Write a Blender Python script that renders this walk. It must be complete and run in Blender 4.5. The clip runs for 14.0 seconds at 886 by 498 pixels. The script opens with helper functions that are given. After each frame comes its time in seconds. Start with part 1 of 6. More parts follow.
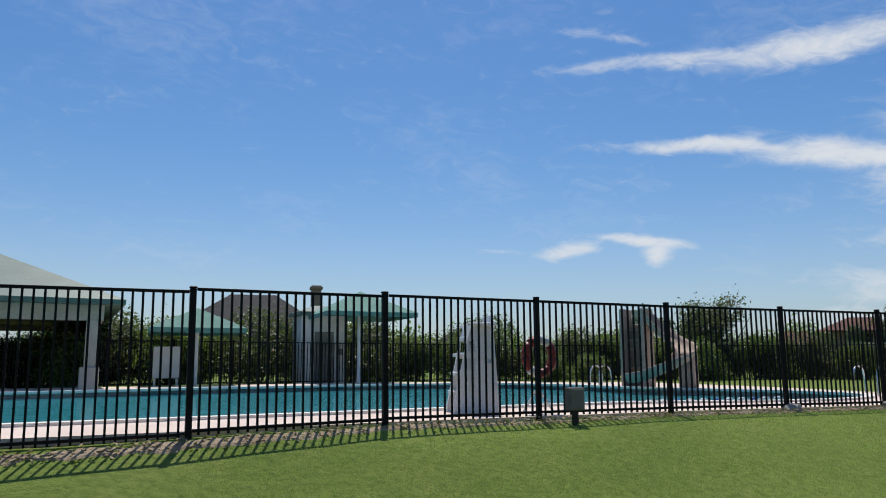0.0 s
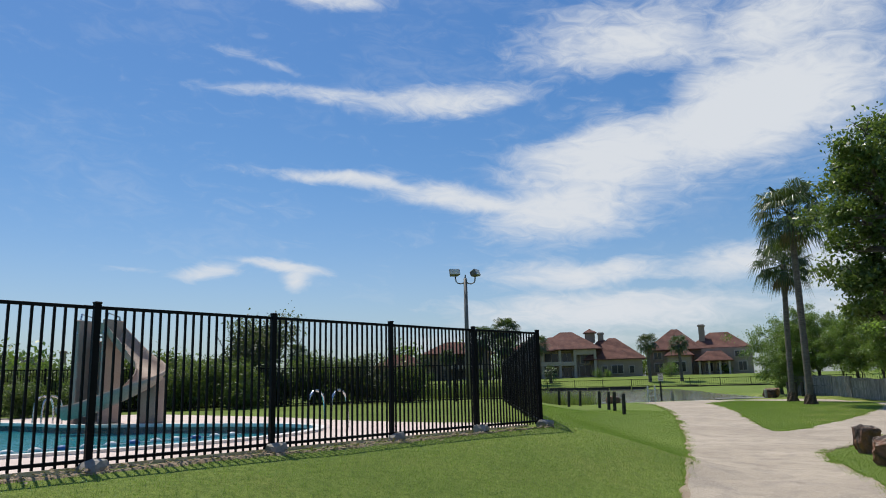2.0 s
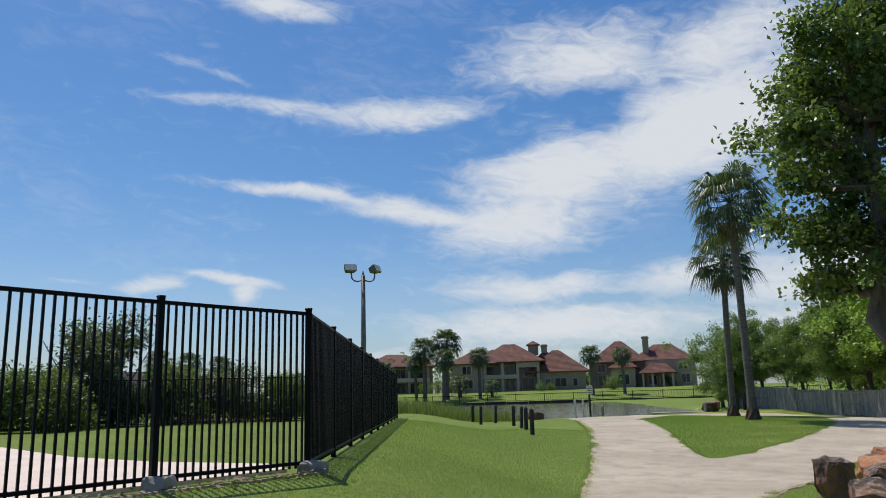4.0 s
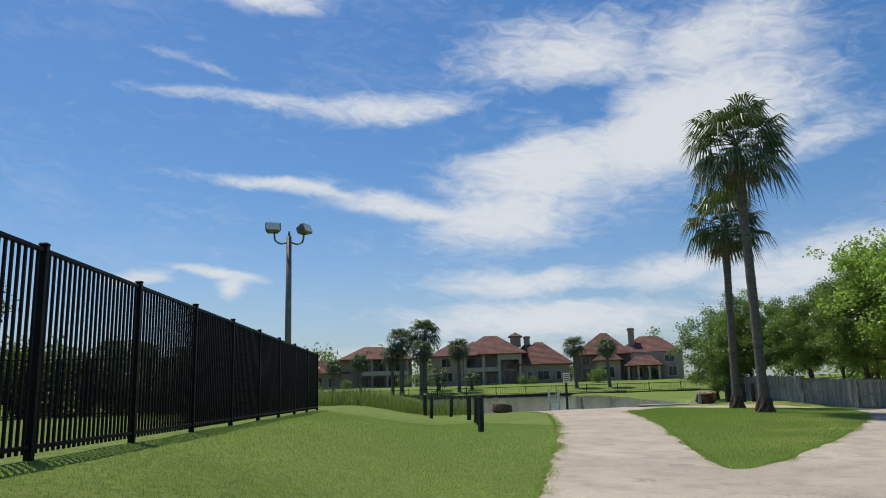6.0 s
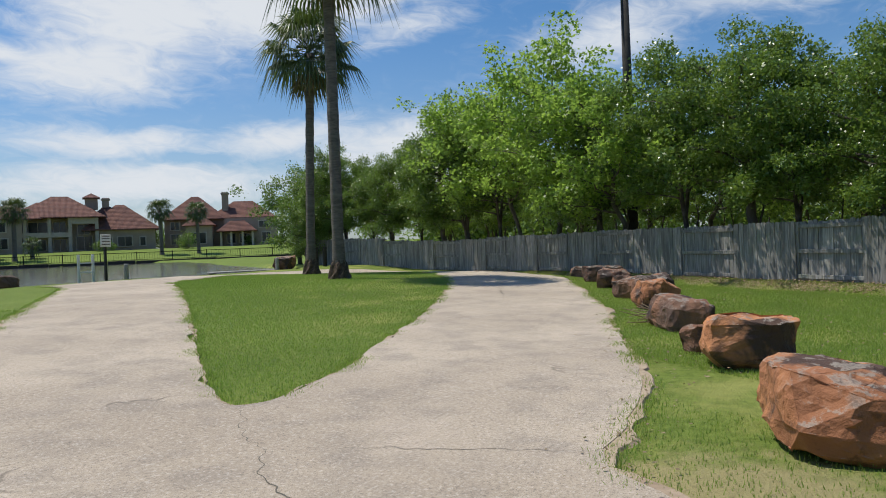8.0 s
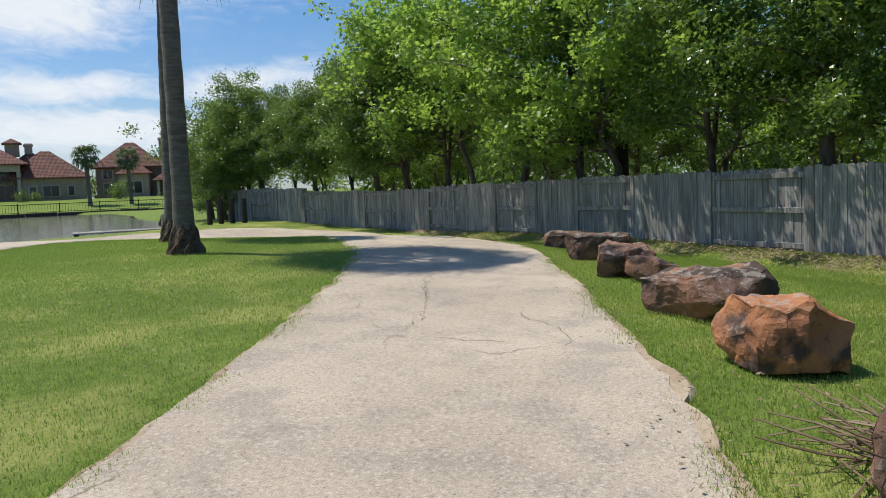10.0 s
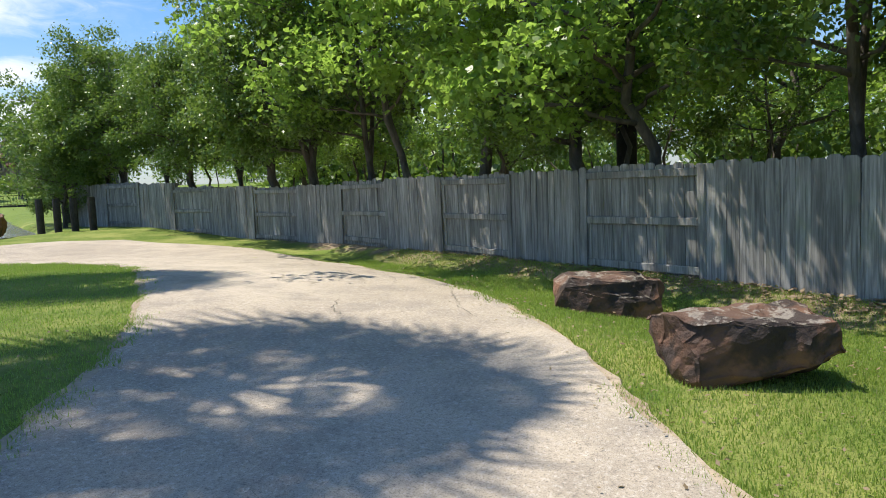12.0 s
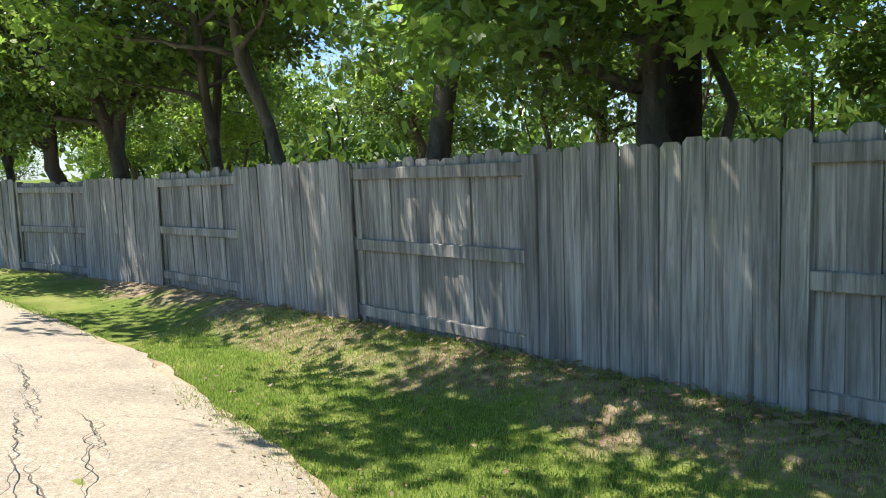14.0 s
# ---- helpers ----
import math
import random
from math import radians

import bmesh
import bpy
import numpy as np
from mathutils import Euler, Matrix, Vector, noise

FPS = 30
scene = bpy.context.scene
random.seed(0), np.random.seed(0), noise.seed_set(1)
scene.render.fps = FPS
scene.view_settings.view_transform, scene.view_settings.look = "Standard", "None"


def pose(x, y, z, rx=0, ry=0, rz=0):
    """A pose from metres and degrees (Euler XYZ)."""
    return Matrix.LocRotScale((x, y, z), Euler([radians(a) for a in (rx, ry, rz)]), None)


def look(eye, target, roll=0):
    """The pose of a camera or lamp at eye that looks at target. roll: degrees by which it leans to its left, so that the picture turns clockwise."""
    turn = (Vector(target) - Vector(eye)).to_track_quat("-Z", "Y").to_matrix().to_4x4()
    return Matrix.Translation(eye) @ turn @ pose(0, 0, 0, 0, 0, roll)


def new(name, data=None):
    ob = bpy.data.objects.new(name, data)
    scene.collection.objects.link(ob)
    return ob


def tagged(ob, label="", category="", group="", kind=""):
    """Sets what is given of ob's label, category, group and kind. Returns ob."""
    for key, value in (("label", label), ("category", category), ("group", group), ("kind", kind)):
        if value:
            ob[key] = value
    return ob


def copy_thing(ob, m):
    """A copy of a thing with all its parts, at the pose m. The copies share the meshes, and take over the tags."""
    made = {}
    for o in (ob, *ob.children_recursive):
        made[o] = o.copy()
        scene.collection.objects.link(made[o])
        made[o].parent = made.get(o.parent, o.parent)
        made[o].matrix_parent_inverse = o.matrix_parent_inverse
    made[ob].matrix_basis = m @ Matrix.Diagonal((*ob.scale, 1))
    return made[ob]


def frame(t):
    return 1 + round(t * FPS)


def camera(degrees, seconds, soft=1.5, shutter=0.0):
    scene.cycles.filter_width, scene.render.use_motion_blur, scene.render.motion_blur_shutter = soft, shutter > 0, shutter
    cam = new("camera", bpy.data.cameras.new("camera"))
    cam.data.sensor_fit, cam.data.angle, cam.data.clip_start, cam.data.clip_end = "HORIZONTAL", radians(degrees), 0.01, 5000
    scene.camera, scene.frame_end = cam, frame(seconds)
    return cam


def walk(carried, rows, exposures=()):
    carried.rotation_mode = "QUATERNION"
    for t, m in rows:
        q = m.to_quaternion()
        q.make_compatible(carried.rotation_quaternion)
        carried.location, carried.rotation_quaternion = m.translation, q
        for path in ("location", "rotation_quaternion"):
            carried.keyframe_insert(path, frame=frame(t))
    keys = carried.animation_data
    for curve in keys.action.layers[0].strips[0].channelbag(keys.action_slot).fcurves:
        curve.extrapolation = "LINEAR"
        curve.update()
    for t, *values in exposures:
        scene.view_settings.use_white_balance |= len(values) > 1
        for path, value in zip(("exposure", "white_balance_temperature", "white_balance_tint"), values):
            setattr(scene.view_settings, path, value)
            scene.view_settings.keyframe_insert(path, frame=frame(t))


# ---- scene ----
cam = camera(62.2, 14.0, soft=1.0)
METRES, EYE, TILT, LEAN, TURN = 37.0, 1.28, 0.0, 0.0, 0.0
ROWS = [
    (0.0, 0.0, 0.0, 0.0, 0.02, 8.96, 0.1),
    (0.5, 0.0271, 0.0242, -0.0001, -7.42, 9.31, 0.53),
    (1.0, 0.0567, 0.0439, 0.0006, -14.45, 9.74, 0.83),
    (1.5, 0.0857, 0.0625, 0.0007, -22.36, 10.19, 1.13),
    (2.0, 0.1131, 0.0825, 0.0003, -27.65, 10.48, 1.35),
    (2.5, 0.1398, 0.1017, -0.0003, -29.84, 10.73, 1.51),
    (3.0, 0.1645, 0.1194, -0.0008, -30.72, 11.04, 1.6),
    (3.5, 0.191, 0.1376, -0.0006, -31.19, 11.44, 1.68),
    (6.0, 0.315, 0.2535, -0.007, -32.44, 11.01, 1.66),
    (6.5, 0.3424, 0.2748, -0.0098, -37.24, 7.44, 1.83),
    (7.0, 0.3719, 0.2935, -0.0104, -47.4, 3.73, 2.13),
    (7.5, 0.4031, 0.3097, -0.0098, -57.33, 1.62, 2.21),
    (8.0, 0.4347, 0.3266, -0.0099, -62.75, -0.36, 2.27),
    (10.5, 0.6157, 0.3901, -0.0081, -66.37, -5.1, 2.62),
    (11.0, 0.6526, 0.4046, -0.0078, -68.19, -5.2, 2.6),
    (11.5, 0.6877, 0.421, -0.0067, -69.94, -5.26, 2.47),
    (12.0, 0.7215, 0.436, -0.007, -71.29, -5.29, 2.44),
    (12.5, 0.756, 0.4484, -0.0072, -73.64, -5.38, 2.43),
    (13.0, 0.7907, 0.4598, -0.0075, -77.51, -5.7, 2.38),
    (13.5, 0.8245, 0.4728, -0.0082, -80.02, -5.86, 2.17),
    (14.0, 0.8574, 0.489, -0.008, -80.84, -5.87, 2.02),
]
walk(cam, [(t, pose(0, 0, EYE, TILT, LEAN, TURN) @ pose(METRES * x, METRES * y, METRES * z, 90 + pitch, roll, yaw)) for t, x, y, z, yaw, pitch, roll in ROWS],
     exposures=[(0.0, 0.12), (6.5, 0.10), (8.0, 0.18), (10.5, 0.46), (11.5, 0.66), (12.5, 0.9), (13.5, 1.02), (14.0, 1.24)])

# ---- world and sun ----
SUN_AZ, SUN_EL = -5.0, 66.0          # degrees from +y towards +x, and above the horizon
sun_way = Vector((math.sin(radians(SUN_AZ)) * math.cos(radians(SUN_EL)), math.cos(radians(SUN_AZ)) * math.cos(radians(SUN_EL)), math.sin(radians(SUN_EL))))
sun_data = bpy.data.lights.new("sun", "SUN")
sun_data.energy, sun_data.angle, sun_data.color = 3.6, radians(0.55), (1.0, 0.94, 0.84)
sun = new("sun", sun_data)
sun.matrix_world = look(sun_way * 60, (0, 0, 0))


class Tree:
    """A short way of writing node trees."""

    def __init__(self, tree):
        self.tree = tree
        tree.nodes.clear()

    def add(self, kind, ins=(), **props):
        node = self.tree.nodes.new(kind)
        for key, value in props.items():
            setattr(node, key, value)
        for key, value in dict(ins).items():
            self.put(node.inputs[key], value)
        return node

    def put(self, socket, value):
        if isinstance(value, bpy.types.NodeSocket):
            self.tree.links.new(value, socket)
        elif isinstance(value, bpy.types.Node):
            self.tree.links.new(value.outputs[0], socket)
        else:
            socket.default_value = value

    def math(self, op, a, b=0.0, c=0.0, clamp=False):
        return self.add("ShaderNodeMath", {0: a, 1: b, 2: c}, operation=op, use_clamp=clamp).outputs[0]

    def mix(self, fac, a, b, blend="MIX"):
        node = self.add("ShaderNodeMix", data_type="RGBA", blend_type=blend)
        self.put(node.inputs[0], fac)
        for i, v in ((6, a), (7, b)):
            self.put(node.inputs[i], (*v, 1) if isinstance(v, tuple) and len(v) == 3 else v)
        return node.outputs[2]

    def ramp(self, value, low, high, a=0.0, b=1.0, smooth=True):
        return self.add("ShaderNodeMapRange", {0: value, 1: low, 2: high, 3: a, 4: b}, interpolation_type="SMOOTHSTEP" if smooth else "LINEAR").outputs[0]

    def noise(self, vector, scale, detail=4.0, rough=0.55, dist=0.0):
        return self.add("ShaderNodeTexNoise", {"Vector": vector, "Scale": scale, "Detail": detail, "Roughness": rough, "Distortion": dist}).outputs[0]


def make_world():
    world = bpy.data.worlds.new("world")
    world.use_nodes = True
    scene.world = world
    t = Tree(world.node_tree)
    sky = t.add("ShaderNodeTexSky", sky_type="NISHITA", sun_disc=False, sun_elevation=radians(SUN_EL), sun_rotation=radians(SUN_AZ), air_density=1.25, dust_density=0.6, ozone_density=2.2)
    way = t.add("ShaderNodeTexCoord").outputs["Generated"]
    s = t.add("ShaderNodeSeparateXYZ", {0: way})
    el = t.math("MULTIPLY", t.math("ARCSINE", s.outputs[2]), 57.2958)
    az = t.math("MULTIPLY", t.math("ARCTAN2", s.outputs[0], s.outputs[1]), 57.2958)
    place = t.add("ShaderNodeCombineXYZ", {0: t.math("MULTIPLY", az, 0.5), 1: el, 2: 0.0}).outputs[0]
    n1 = t.noise(place, 0.10, 5, 0.55)
    n2 = t.noise(place, 0.22, 6, 0.55)
    wx = t.math("ADD", az, t.math("MULTIPLY", t.math("SUBTRACT", n1, 0.5), 5.0))
    wy = t.math("ADD", el, t.math("MULTIPLY", t.math("SUBTRACT", n2, 0.5), 2.4))
    # wisps and banks of cloud: azimuth, elevation, half width, half height, slope, weight
    banks = [(19, 22.3, 13, 0.7, 0.0, 0.72), (29, 22.0, 8, 1.1, 0.03, 0.95), (13, 24.5, 5, 0.5, -0.3, 0.45), (21, 15.5, 9, 0.6, -0.13, 0.95), (29.5, 14.3, 7, 1.1, -0.13, 1.05),
             (38, 13.2, 6.5, 2.8, 0.1, 1.1), (42, 17.2, 9, 3.8, 0.1, 1.15), (52, 19.0, 10, 4.2, 0.2, 1.25), (43, 25.2, 9, 2.8, 0.0, 0.95), (55, 25, 8, 3.2, 0.1, 0.95), (38.5, 8.2, 8, 1.2, 0.0, 1.0), (41, 5.2, 14, 1.8, 0.0, 1.0), (34, 3.0, 16, 1.2, 0.0, 0.75), (51, 8.6, 7, 1.5, 0.15, 0.95),
             (60, 8.0, 10, 2.4, 0.15, 1.0), (64, 4.8, 15, 2.0, 0.0, 0.95), (60.5, 16.4, 6, 1.5, 0.2, 0.8), (76, 15.0, 8, 2.8, 0.2, 0.85), (15.4, 9.3, 3.8, 0.5, -0.15, 1.0), (16.6, 8.4, 1.5, 0.95, 0.0, 0.95), (10.0, 8.5, 2.7, 0.85, 0.15, 0.85), (4.5, 8.5, 2.6, 0.3, 0.0, 0.5),
             (18.7, 29.4, 5.0, 1.0, 0.0, 1.05), (90, 18, 12, 3.0, 0.1, 0.8), (106, 20, 25, 5.0, 0.0, 0.7), (150, 30, 40, 6.0, 0.0, 0.5), (-90, 25, 30, 4.0, 0.1, 0.4)]
    gaps = [(44.2, 21.2, 2.8, 1.3, -0.1, 0.8), (58.5, 28.5, 4.0, 1.6, 0.0, 0.5), (45, 10.1, 7.0, 0.55, 0.15, 0.7), (43.5, 6.9, 4.0, 0.4, 0.15, 0.45), (37.5, 19.2, 3.5, 0.9, 0.1, 0.5), (56, 12.2, 5.0, 0.8, 0.15, 0.55)]

    def heap(rows):
        total = None
        for a, e, w, h, k, weight in rows:
            dx = t.math("SUBTRACT", wx, a)
            dy = t.math("SUBTRACT", t.math("SUBTRACT", wy, e), t.math("MULTIPLY", dx, k))
            d = t.math("ADD", t.math("POWER", t.math("ABSOLUTE", t.math("DIVIDE", dx, w)), 2.0), t.math("POWER", t.math("ABSOLUTE", t.math("DIVIDE", dy, h)), 2.0))
            v = t.math("MULTIPLY", t.math("POWER", 0.45, d), weight)
            total = v if total is None else t.math("SMOOTH_MAX", total, v, 0.25)
        return total

    drawn = t.add("ShaderNodeCombineXYZ", {0: t.math("MULTIPLY", az, 0.4), 1: t.math("SUBTRACT", el, t.math("MULTIPLY", az, -0.08)), 2: 4.0}).outputs[0]
    coarse, grain = t.noise(drawn, 0.28, 5, 0.55, 0.6), t.noise(drawn, 0.9, 8, 0.62, 1.2)
    cover = t.math("SUBTRACT", heap(banks), heap(gaps))
    cover = t.math("ADD", cover, t.math("MULTIPLY", t.math("SUBTRACT", coarse, 0.5), 0.55))
    cover = t.math("ADD", cover, t.math("MULTIPLY", t.math("SUBTRACT", grain, 0.5), 0.80))
    veil = t.math("MULTIPLY", t.ramp(t.math("ADD", n1, t.math("MULTIPLY", grain, 0.5)), 0.72, 1.0), 0.14)
    cover = t.math("MAXIMUM", t.math("MULTIPLY", t.ramp(cover, 0.10, 0.98), 0.97), veil)
    haze = t.ramp(el, 0.0, 12.0, 0.16, 0.0)
    cover = t.math("MAXIMUM", cover, haze)
    base = t.add("ShaderNodeHueSaturation", {"Saturation": t.ramp(el, -2.0, 18.0, 0.95, SKY_SAT), "Value": SKY_VALUE, "Color": sky.outputs[0]}).outputs[0]
    base = t.mix(1.0, base, t.mix(t.ramp(el, 0.0, 20.0), (0.74, 0.93, 1.26), (0.96, 1.05, 1.20)), "MULTIPLY")
    colour = t.mix(cover, base, CLOUD)
    back = t.add("ShaderNodeBackground", {"Color": colour, "Strength": SKY})
    t.add("ShaderNodeOutputWorld", {0: back.outputs[0]})


SKY, SKY_SAT, SKY_VALUE, CLOUD = 0.1, 1.32, 0.75, (6.5, 6.8, 7.2)
make_world()


# ---- materials ----
def material(name):
    m = bpy.data.materials.new(name)
    m.use_nodes = True
    return m, Tree(m.node_tree)


def finish(m, t, colour, rough=0.8, bump=None, strength=0.3, distance=0.01, metal=0.0, extra=None):
    ins = {"Base Color": colour if not isinstance(colour, tuple) else (*colour[:3], 1), "Roughness": rough, "Metallic": metal}
    ins.update(extra or {})
    shader = t.add("ShaderNodeBsdfPrincipled", ins)
    if bump is not None:
        node = t.add("ShaderNodeBump", {"Height": bump, "Strength": strength, "Distance": distance})
        t.put(shader.inputs["Normal"], node.outputs[0])
    t.add("ShaderNodeOutputMaterial", {0: shader.outputs[0]})
    return m


def where(t):
    return t.add("ShaderNodeNewGeometry").outputs["Position"]


def own(t):
    return t.add("ShaderNodeTexCoord").outputs["Object"]


def plain(name, a, b, scale=3.0, fine=40.0, rough=0.7, strength=0.2, distance=0.004, metal=0.0, vary=0.12, at=own, spec=0.5):
    """Two colours in large patches, fine grain, and a little difference from piece to piece."""
    m, t = material(name)
    p = at(t)
    big, small = t.noise(p, scale, 4), t.noise(p, fine, 5)
    c = t.mix(t.ramp(big, 0.3, 0.7), a, b)
    c = t.mix(t.math("MULTIPLY", t.ramp(small, 0.35, 0.7), 0.35), c, tuple(v * 0.6 for v in a))
    r = t.add("ShaderNodeObjectInfo").outputs["Random"]
    c = t.add("ShaderNodeHueSaturation", {"Value": t.ramp(r, 0, 1, 1 - vary, 1 + vary, False), "Color": c}).outputs[0]
    return finish(m, t, c, t.ramp(small, 0.2, 0.8, rough - 0.1, min(1, rough + 0.1)), small, strength, distance, metal, {"Specular IOR Level": spec})


def grass_material():
    m, t = material("grass")
    p = where(t)
    big, mid, small, fine = t.noise(p, 0.35, 4), t.noise(p, 1.6, 5), t.noise(p, 14, 5), t.noise(p, 70, 4, 0.7)
    c = t.mix(t.ramp(big, 0.3, 0.7), (0.145, 0.205, 0.037), (0.205, 0.27, 0.053))
    c = t.mix(t.math("MULTIPLY", t.ramp(mid, 0.45, 0.75), 0.5), c, (0.22, 0.25, 0.06))
    c = t.mix(t.math("MULTIPLY", t.ramp(small, 0.35, 0.7), 0.5), c, (0.06, 0.11, 0.014))
    c = t.mix(t.math("MULTIPLY", t.ramp(fine, 0.5, 0.8), 0.5), c, (0.04, 0.075, 0.01))
    xyz = t.add("ShaderNodeSeparateXYZ", {0: p})
    east = t.ramp(t.math("SUBTRACT", xyz.outputs[0], xyz.outputs[1]), 4.5, 7.0)
    dry = t.math("MULTIPLY", t.math("MULTIPLY", t.ramp(t.noise(p, 1.1, 5, 0.6), 0.42, 0.66), east), t.ramp(xyz.outputs[0], 48.0, 44.0))
    c = t.mix(t.math("MULTIPLY", dry, 0.7), c, (0.36, 0.36, 0.11))
    spot = t.add("ShaderNodeVectorMath", {0: p, 1: (18.75, 12.35, 0.1)}, operation="DISTANCE").outputs["Value"]
    trodden = t.ramp(t.math("ADD", spot, t.math("MULTIPLY", t.math("SUBTRACT", t.noise(p, 3.0, 5, 0.65), 0.5), 1.2)), 0.75, 0.35)
    c = t.mix(t.math("MULTIPLY", trodden, 0.75), c, (0.40, 0.33, 0.17))
    off = t.math("SUBTRACT", t.math("MULTIPLY", t.math("SUBTRACT", xyz.outputs[1], 19.5), 0.637), t.math("MULTIPLY", t.math("SUBTRACT", xyz.outputs[0], 36.5), 0.77))
    worn = t.math("ADD", off, t.math("MULTIPLY", t.math("SUBTRACT", t.noise(p, 1.4, 5, 0.6), 0.5), 2.2))
    soil = t.math("MULTIPLY", t.ramp(worn, 0.75, 0.25), t.ramp(off, 3.0, 2.0))
    c = t.mix(t.math("MULTIPLY", t.math("MULTIPLY", soil, east), t.ramp(xyz.outputs[0], 48.0, 44.0)), c, t.mix(t.ramp(small, 0.35, 0.65), (0.20, 0.14, 0.09), (0.40, 0.31, 0.21)))
    return finish(m, t, c, 0.85, t.math("ADD", small, t.math("MULTIPLY", fine, 0.6)), 0.9, 0.03, 0.0, {"Specular IOR Level": 0.15})


def leaf_material(name, a, b, shine=0.45, through_light=0.35, dead=None):
    m, t = material(name)
    g = t.add("ShaderNodeNewGeometry")
    r = g.outputs["Random Per Island"]
    patch = t.noise(g.outputs["Position"], 0.9, 3)
    c = t.mix(t.math("ADD", t.math("MULTIPLY", r, 0.6), t.math("MULTIPLY", patch, 0.45)), a, b)
    if dead:
        c = t.mix(t.ramp(r, 0.93, 0.97), c, dead)
    body = t.add("ShaderNodeBsdfPrincipled", {"Base Color": c, "Roughness": shine, "Specular IOR Level": 0.5})
    glow = t.add("ShaderNodeBsdfTranslucent", {"Color": t.mix(0.65, c, (0.42, 0.62, 0.09))})
    both = t.add("ShaderNodeMixShader", {0: through_light, 1: body.outputs[0], 2: glow.outputs[0]})
    t.add("ShaderNodeOutputMaterial", {0: both.outputs[0]})
    return m


def road_material():
    m, t = material("old_asphalt")
    p = where(t)
    big, mid, grit, fine = t.noise(p, 0.45, 5), t.noise(p, 2.6, 6, 0.6), t.noise(p, 48, 5, 0.75), t.noise(p, 150, 4, 0.7)
    c = t.mix(t.ramp(big, 0.3, 0.7), (0.42, 0.35, 0.265), (0.55, 0.465, 0.355))
    c = t.mix(t.math("MULTIPLY", t.ramp(mid, 0.42, 0.7), 0.6), c, (0.29, 0.25, 0.205))
    c = t.mix(t.math("MULTIPLY", t.ramp(t.noise(p, 0.9, 4), 0.58, 0.72), 0.55), c, (0.55, 0.46, 0.36))
    c = t.mix(t.math("MULTIPLY", t.ramp(grit, 0.5, 0.68), 0.6), c, (0.69, 0.63, 0.545))
    c = t.mix(t.math("MULTIPLY", t.ramp(fine, 0.50, 0.66), 0.65), c, (0.12, 0.11, 0.10))
    c = t.mix(t.math("MULTIPLY", t.ramp(grit, 0.46, 0.33), 0.6), c, (0.15, 0.135, 0.12))
    crack = t.add("ShaderNodeTexVoronoi", {"Vector": t.add("ShaderNodeVectorMath", {0: p, 1: t.add("ShaderNodeTexNoise", {"Vector": p, "Scale": 1.6, "Detail": 5.0}).outputs["Color"]}, operation="ADD").outputs[0], "Scale": 0.42}, feature="DISTANCE_TO_EDGE")
    line = t.math("MULTIPLY", t.ramp(crack.outputs[0], 0.0, 0.010, 1.0, 0.0), t.ramp(t.noise(p, 0.9, 3), 0.55, 0.66))
    c = t.mix(t.math("MULTIPLY", line, 0.5), c, (0.09, 0.08, 0.06))
    height = t.math("SUBTRACT", t.math("ADD", grit, fine), t.math("MULTIPLY", line, 2.0))
    return finish(m, t, c, 0.9, height, 0.5, 0.008, 0.0, {"Specular IOR Level": 0.2})


def wood_fence_material():
    m, t = material("weathered_pine")
    p = own(t)
    r = t.add("ShaderNodeObjectInfo").outputs["Random"]
    shift = t.add("ShaderNodeCombineXYZ", {0: t.math("MULTIPLY", r, 37.0), 1: 0.0, 2: t.math("MULTIPLY", r, 11.0)}).outputs[0]
    q = t.add("ShaderNodeVectorMath", {0: p, 1: shift}, operation="ADD").outputs[0]
    long = t.add("ShaderNodeMapping", {"Vector": q, "Scale": (38.0, 38.0, 1.6)}).outputs[0]
    grain = t.noise(long, 1.0, 6, 0.65, 0.8)
    stain = t.noise(t.add("ShaderNodeMapping", {"Vector": q, "Scale": (5.0, 5.0, 1.1)}).outputs[0], 1.0, 4)
    c = t.mix(t.ramp(grain, 0.3, 0.7), (0.14, 0.134, 0.122), (0.43, 0.41, 0.375))
    c = t.mix(t.math("MULTIPLY", t.ramp(stain, 0.42, 0.7), 0.65), c, (0.095, 0.092, 0.085))
    c = t.mix(t.math("MULTIPLY", t.ramp(t.noise(q, 2.3, 4), 0.55, 0.75), 0.45), c, (0.19, 0.225, 0.135))
    c = t.add("ShaderNodeHueSaturation", {"Value": t.ramp(r, 0, 1, 0.78, 1.15, False), "Color": c}).outputs[0]
    c = t.mix(t.ramp(grain, 0.66, 0.78), c, (0.08, 0.075, 0.07))
    return finish(m, t, c, 0.85, grain, 0.8, 0.006)


def bark_material(name, a, b, stretch=0.25, scale=9.0, depth=0.03):
    m, t = material(name)
    q = t.add("ShaderNodeMapping", {"Vector": own(t), "Scale": (1.0, 1.0, stretch)}).outputs[0]
    n, f = t.noise(q, scale, 6, 0.65, 0.6), t.noise(own(t), 45, 4)
    c = t.mix(t.ramp(n, 0.3, 0.7), a, b)
    c = t.mix(t.math("MULTIPLY", t.ramp(t.noise(own(t), 1.3, 3), 0.5, 0.75), 0.4), c, (0.16, 0.17, 0.13))
    return finish(m, t, c, 0.9, t.math("ADD", n, t.math("MULTIPLY", f, 0.3)), 0.8, depth)


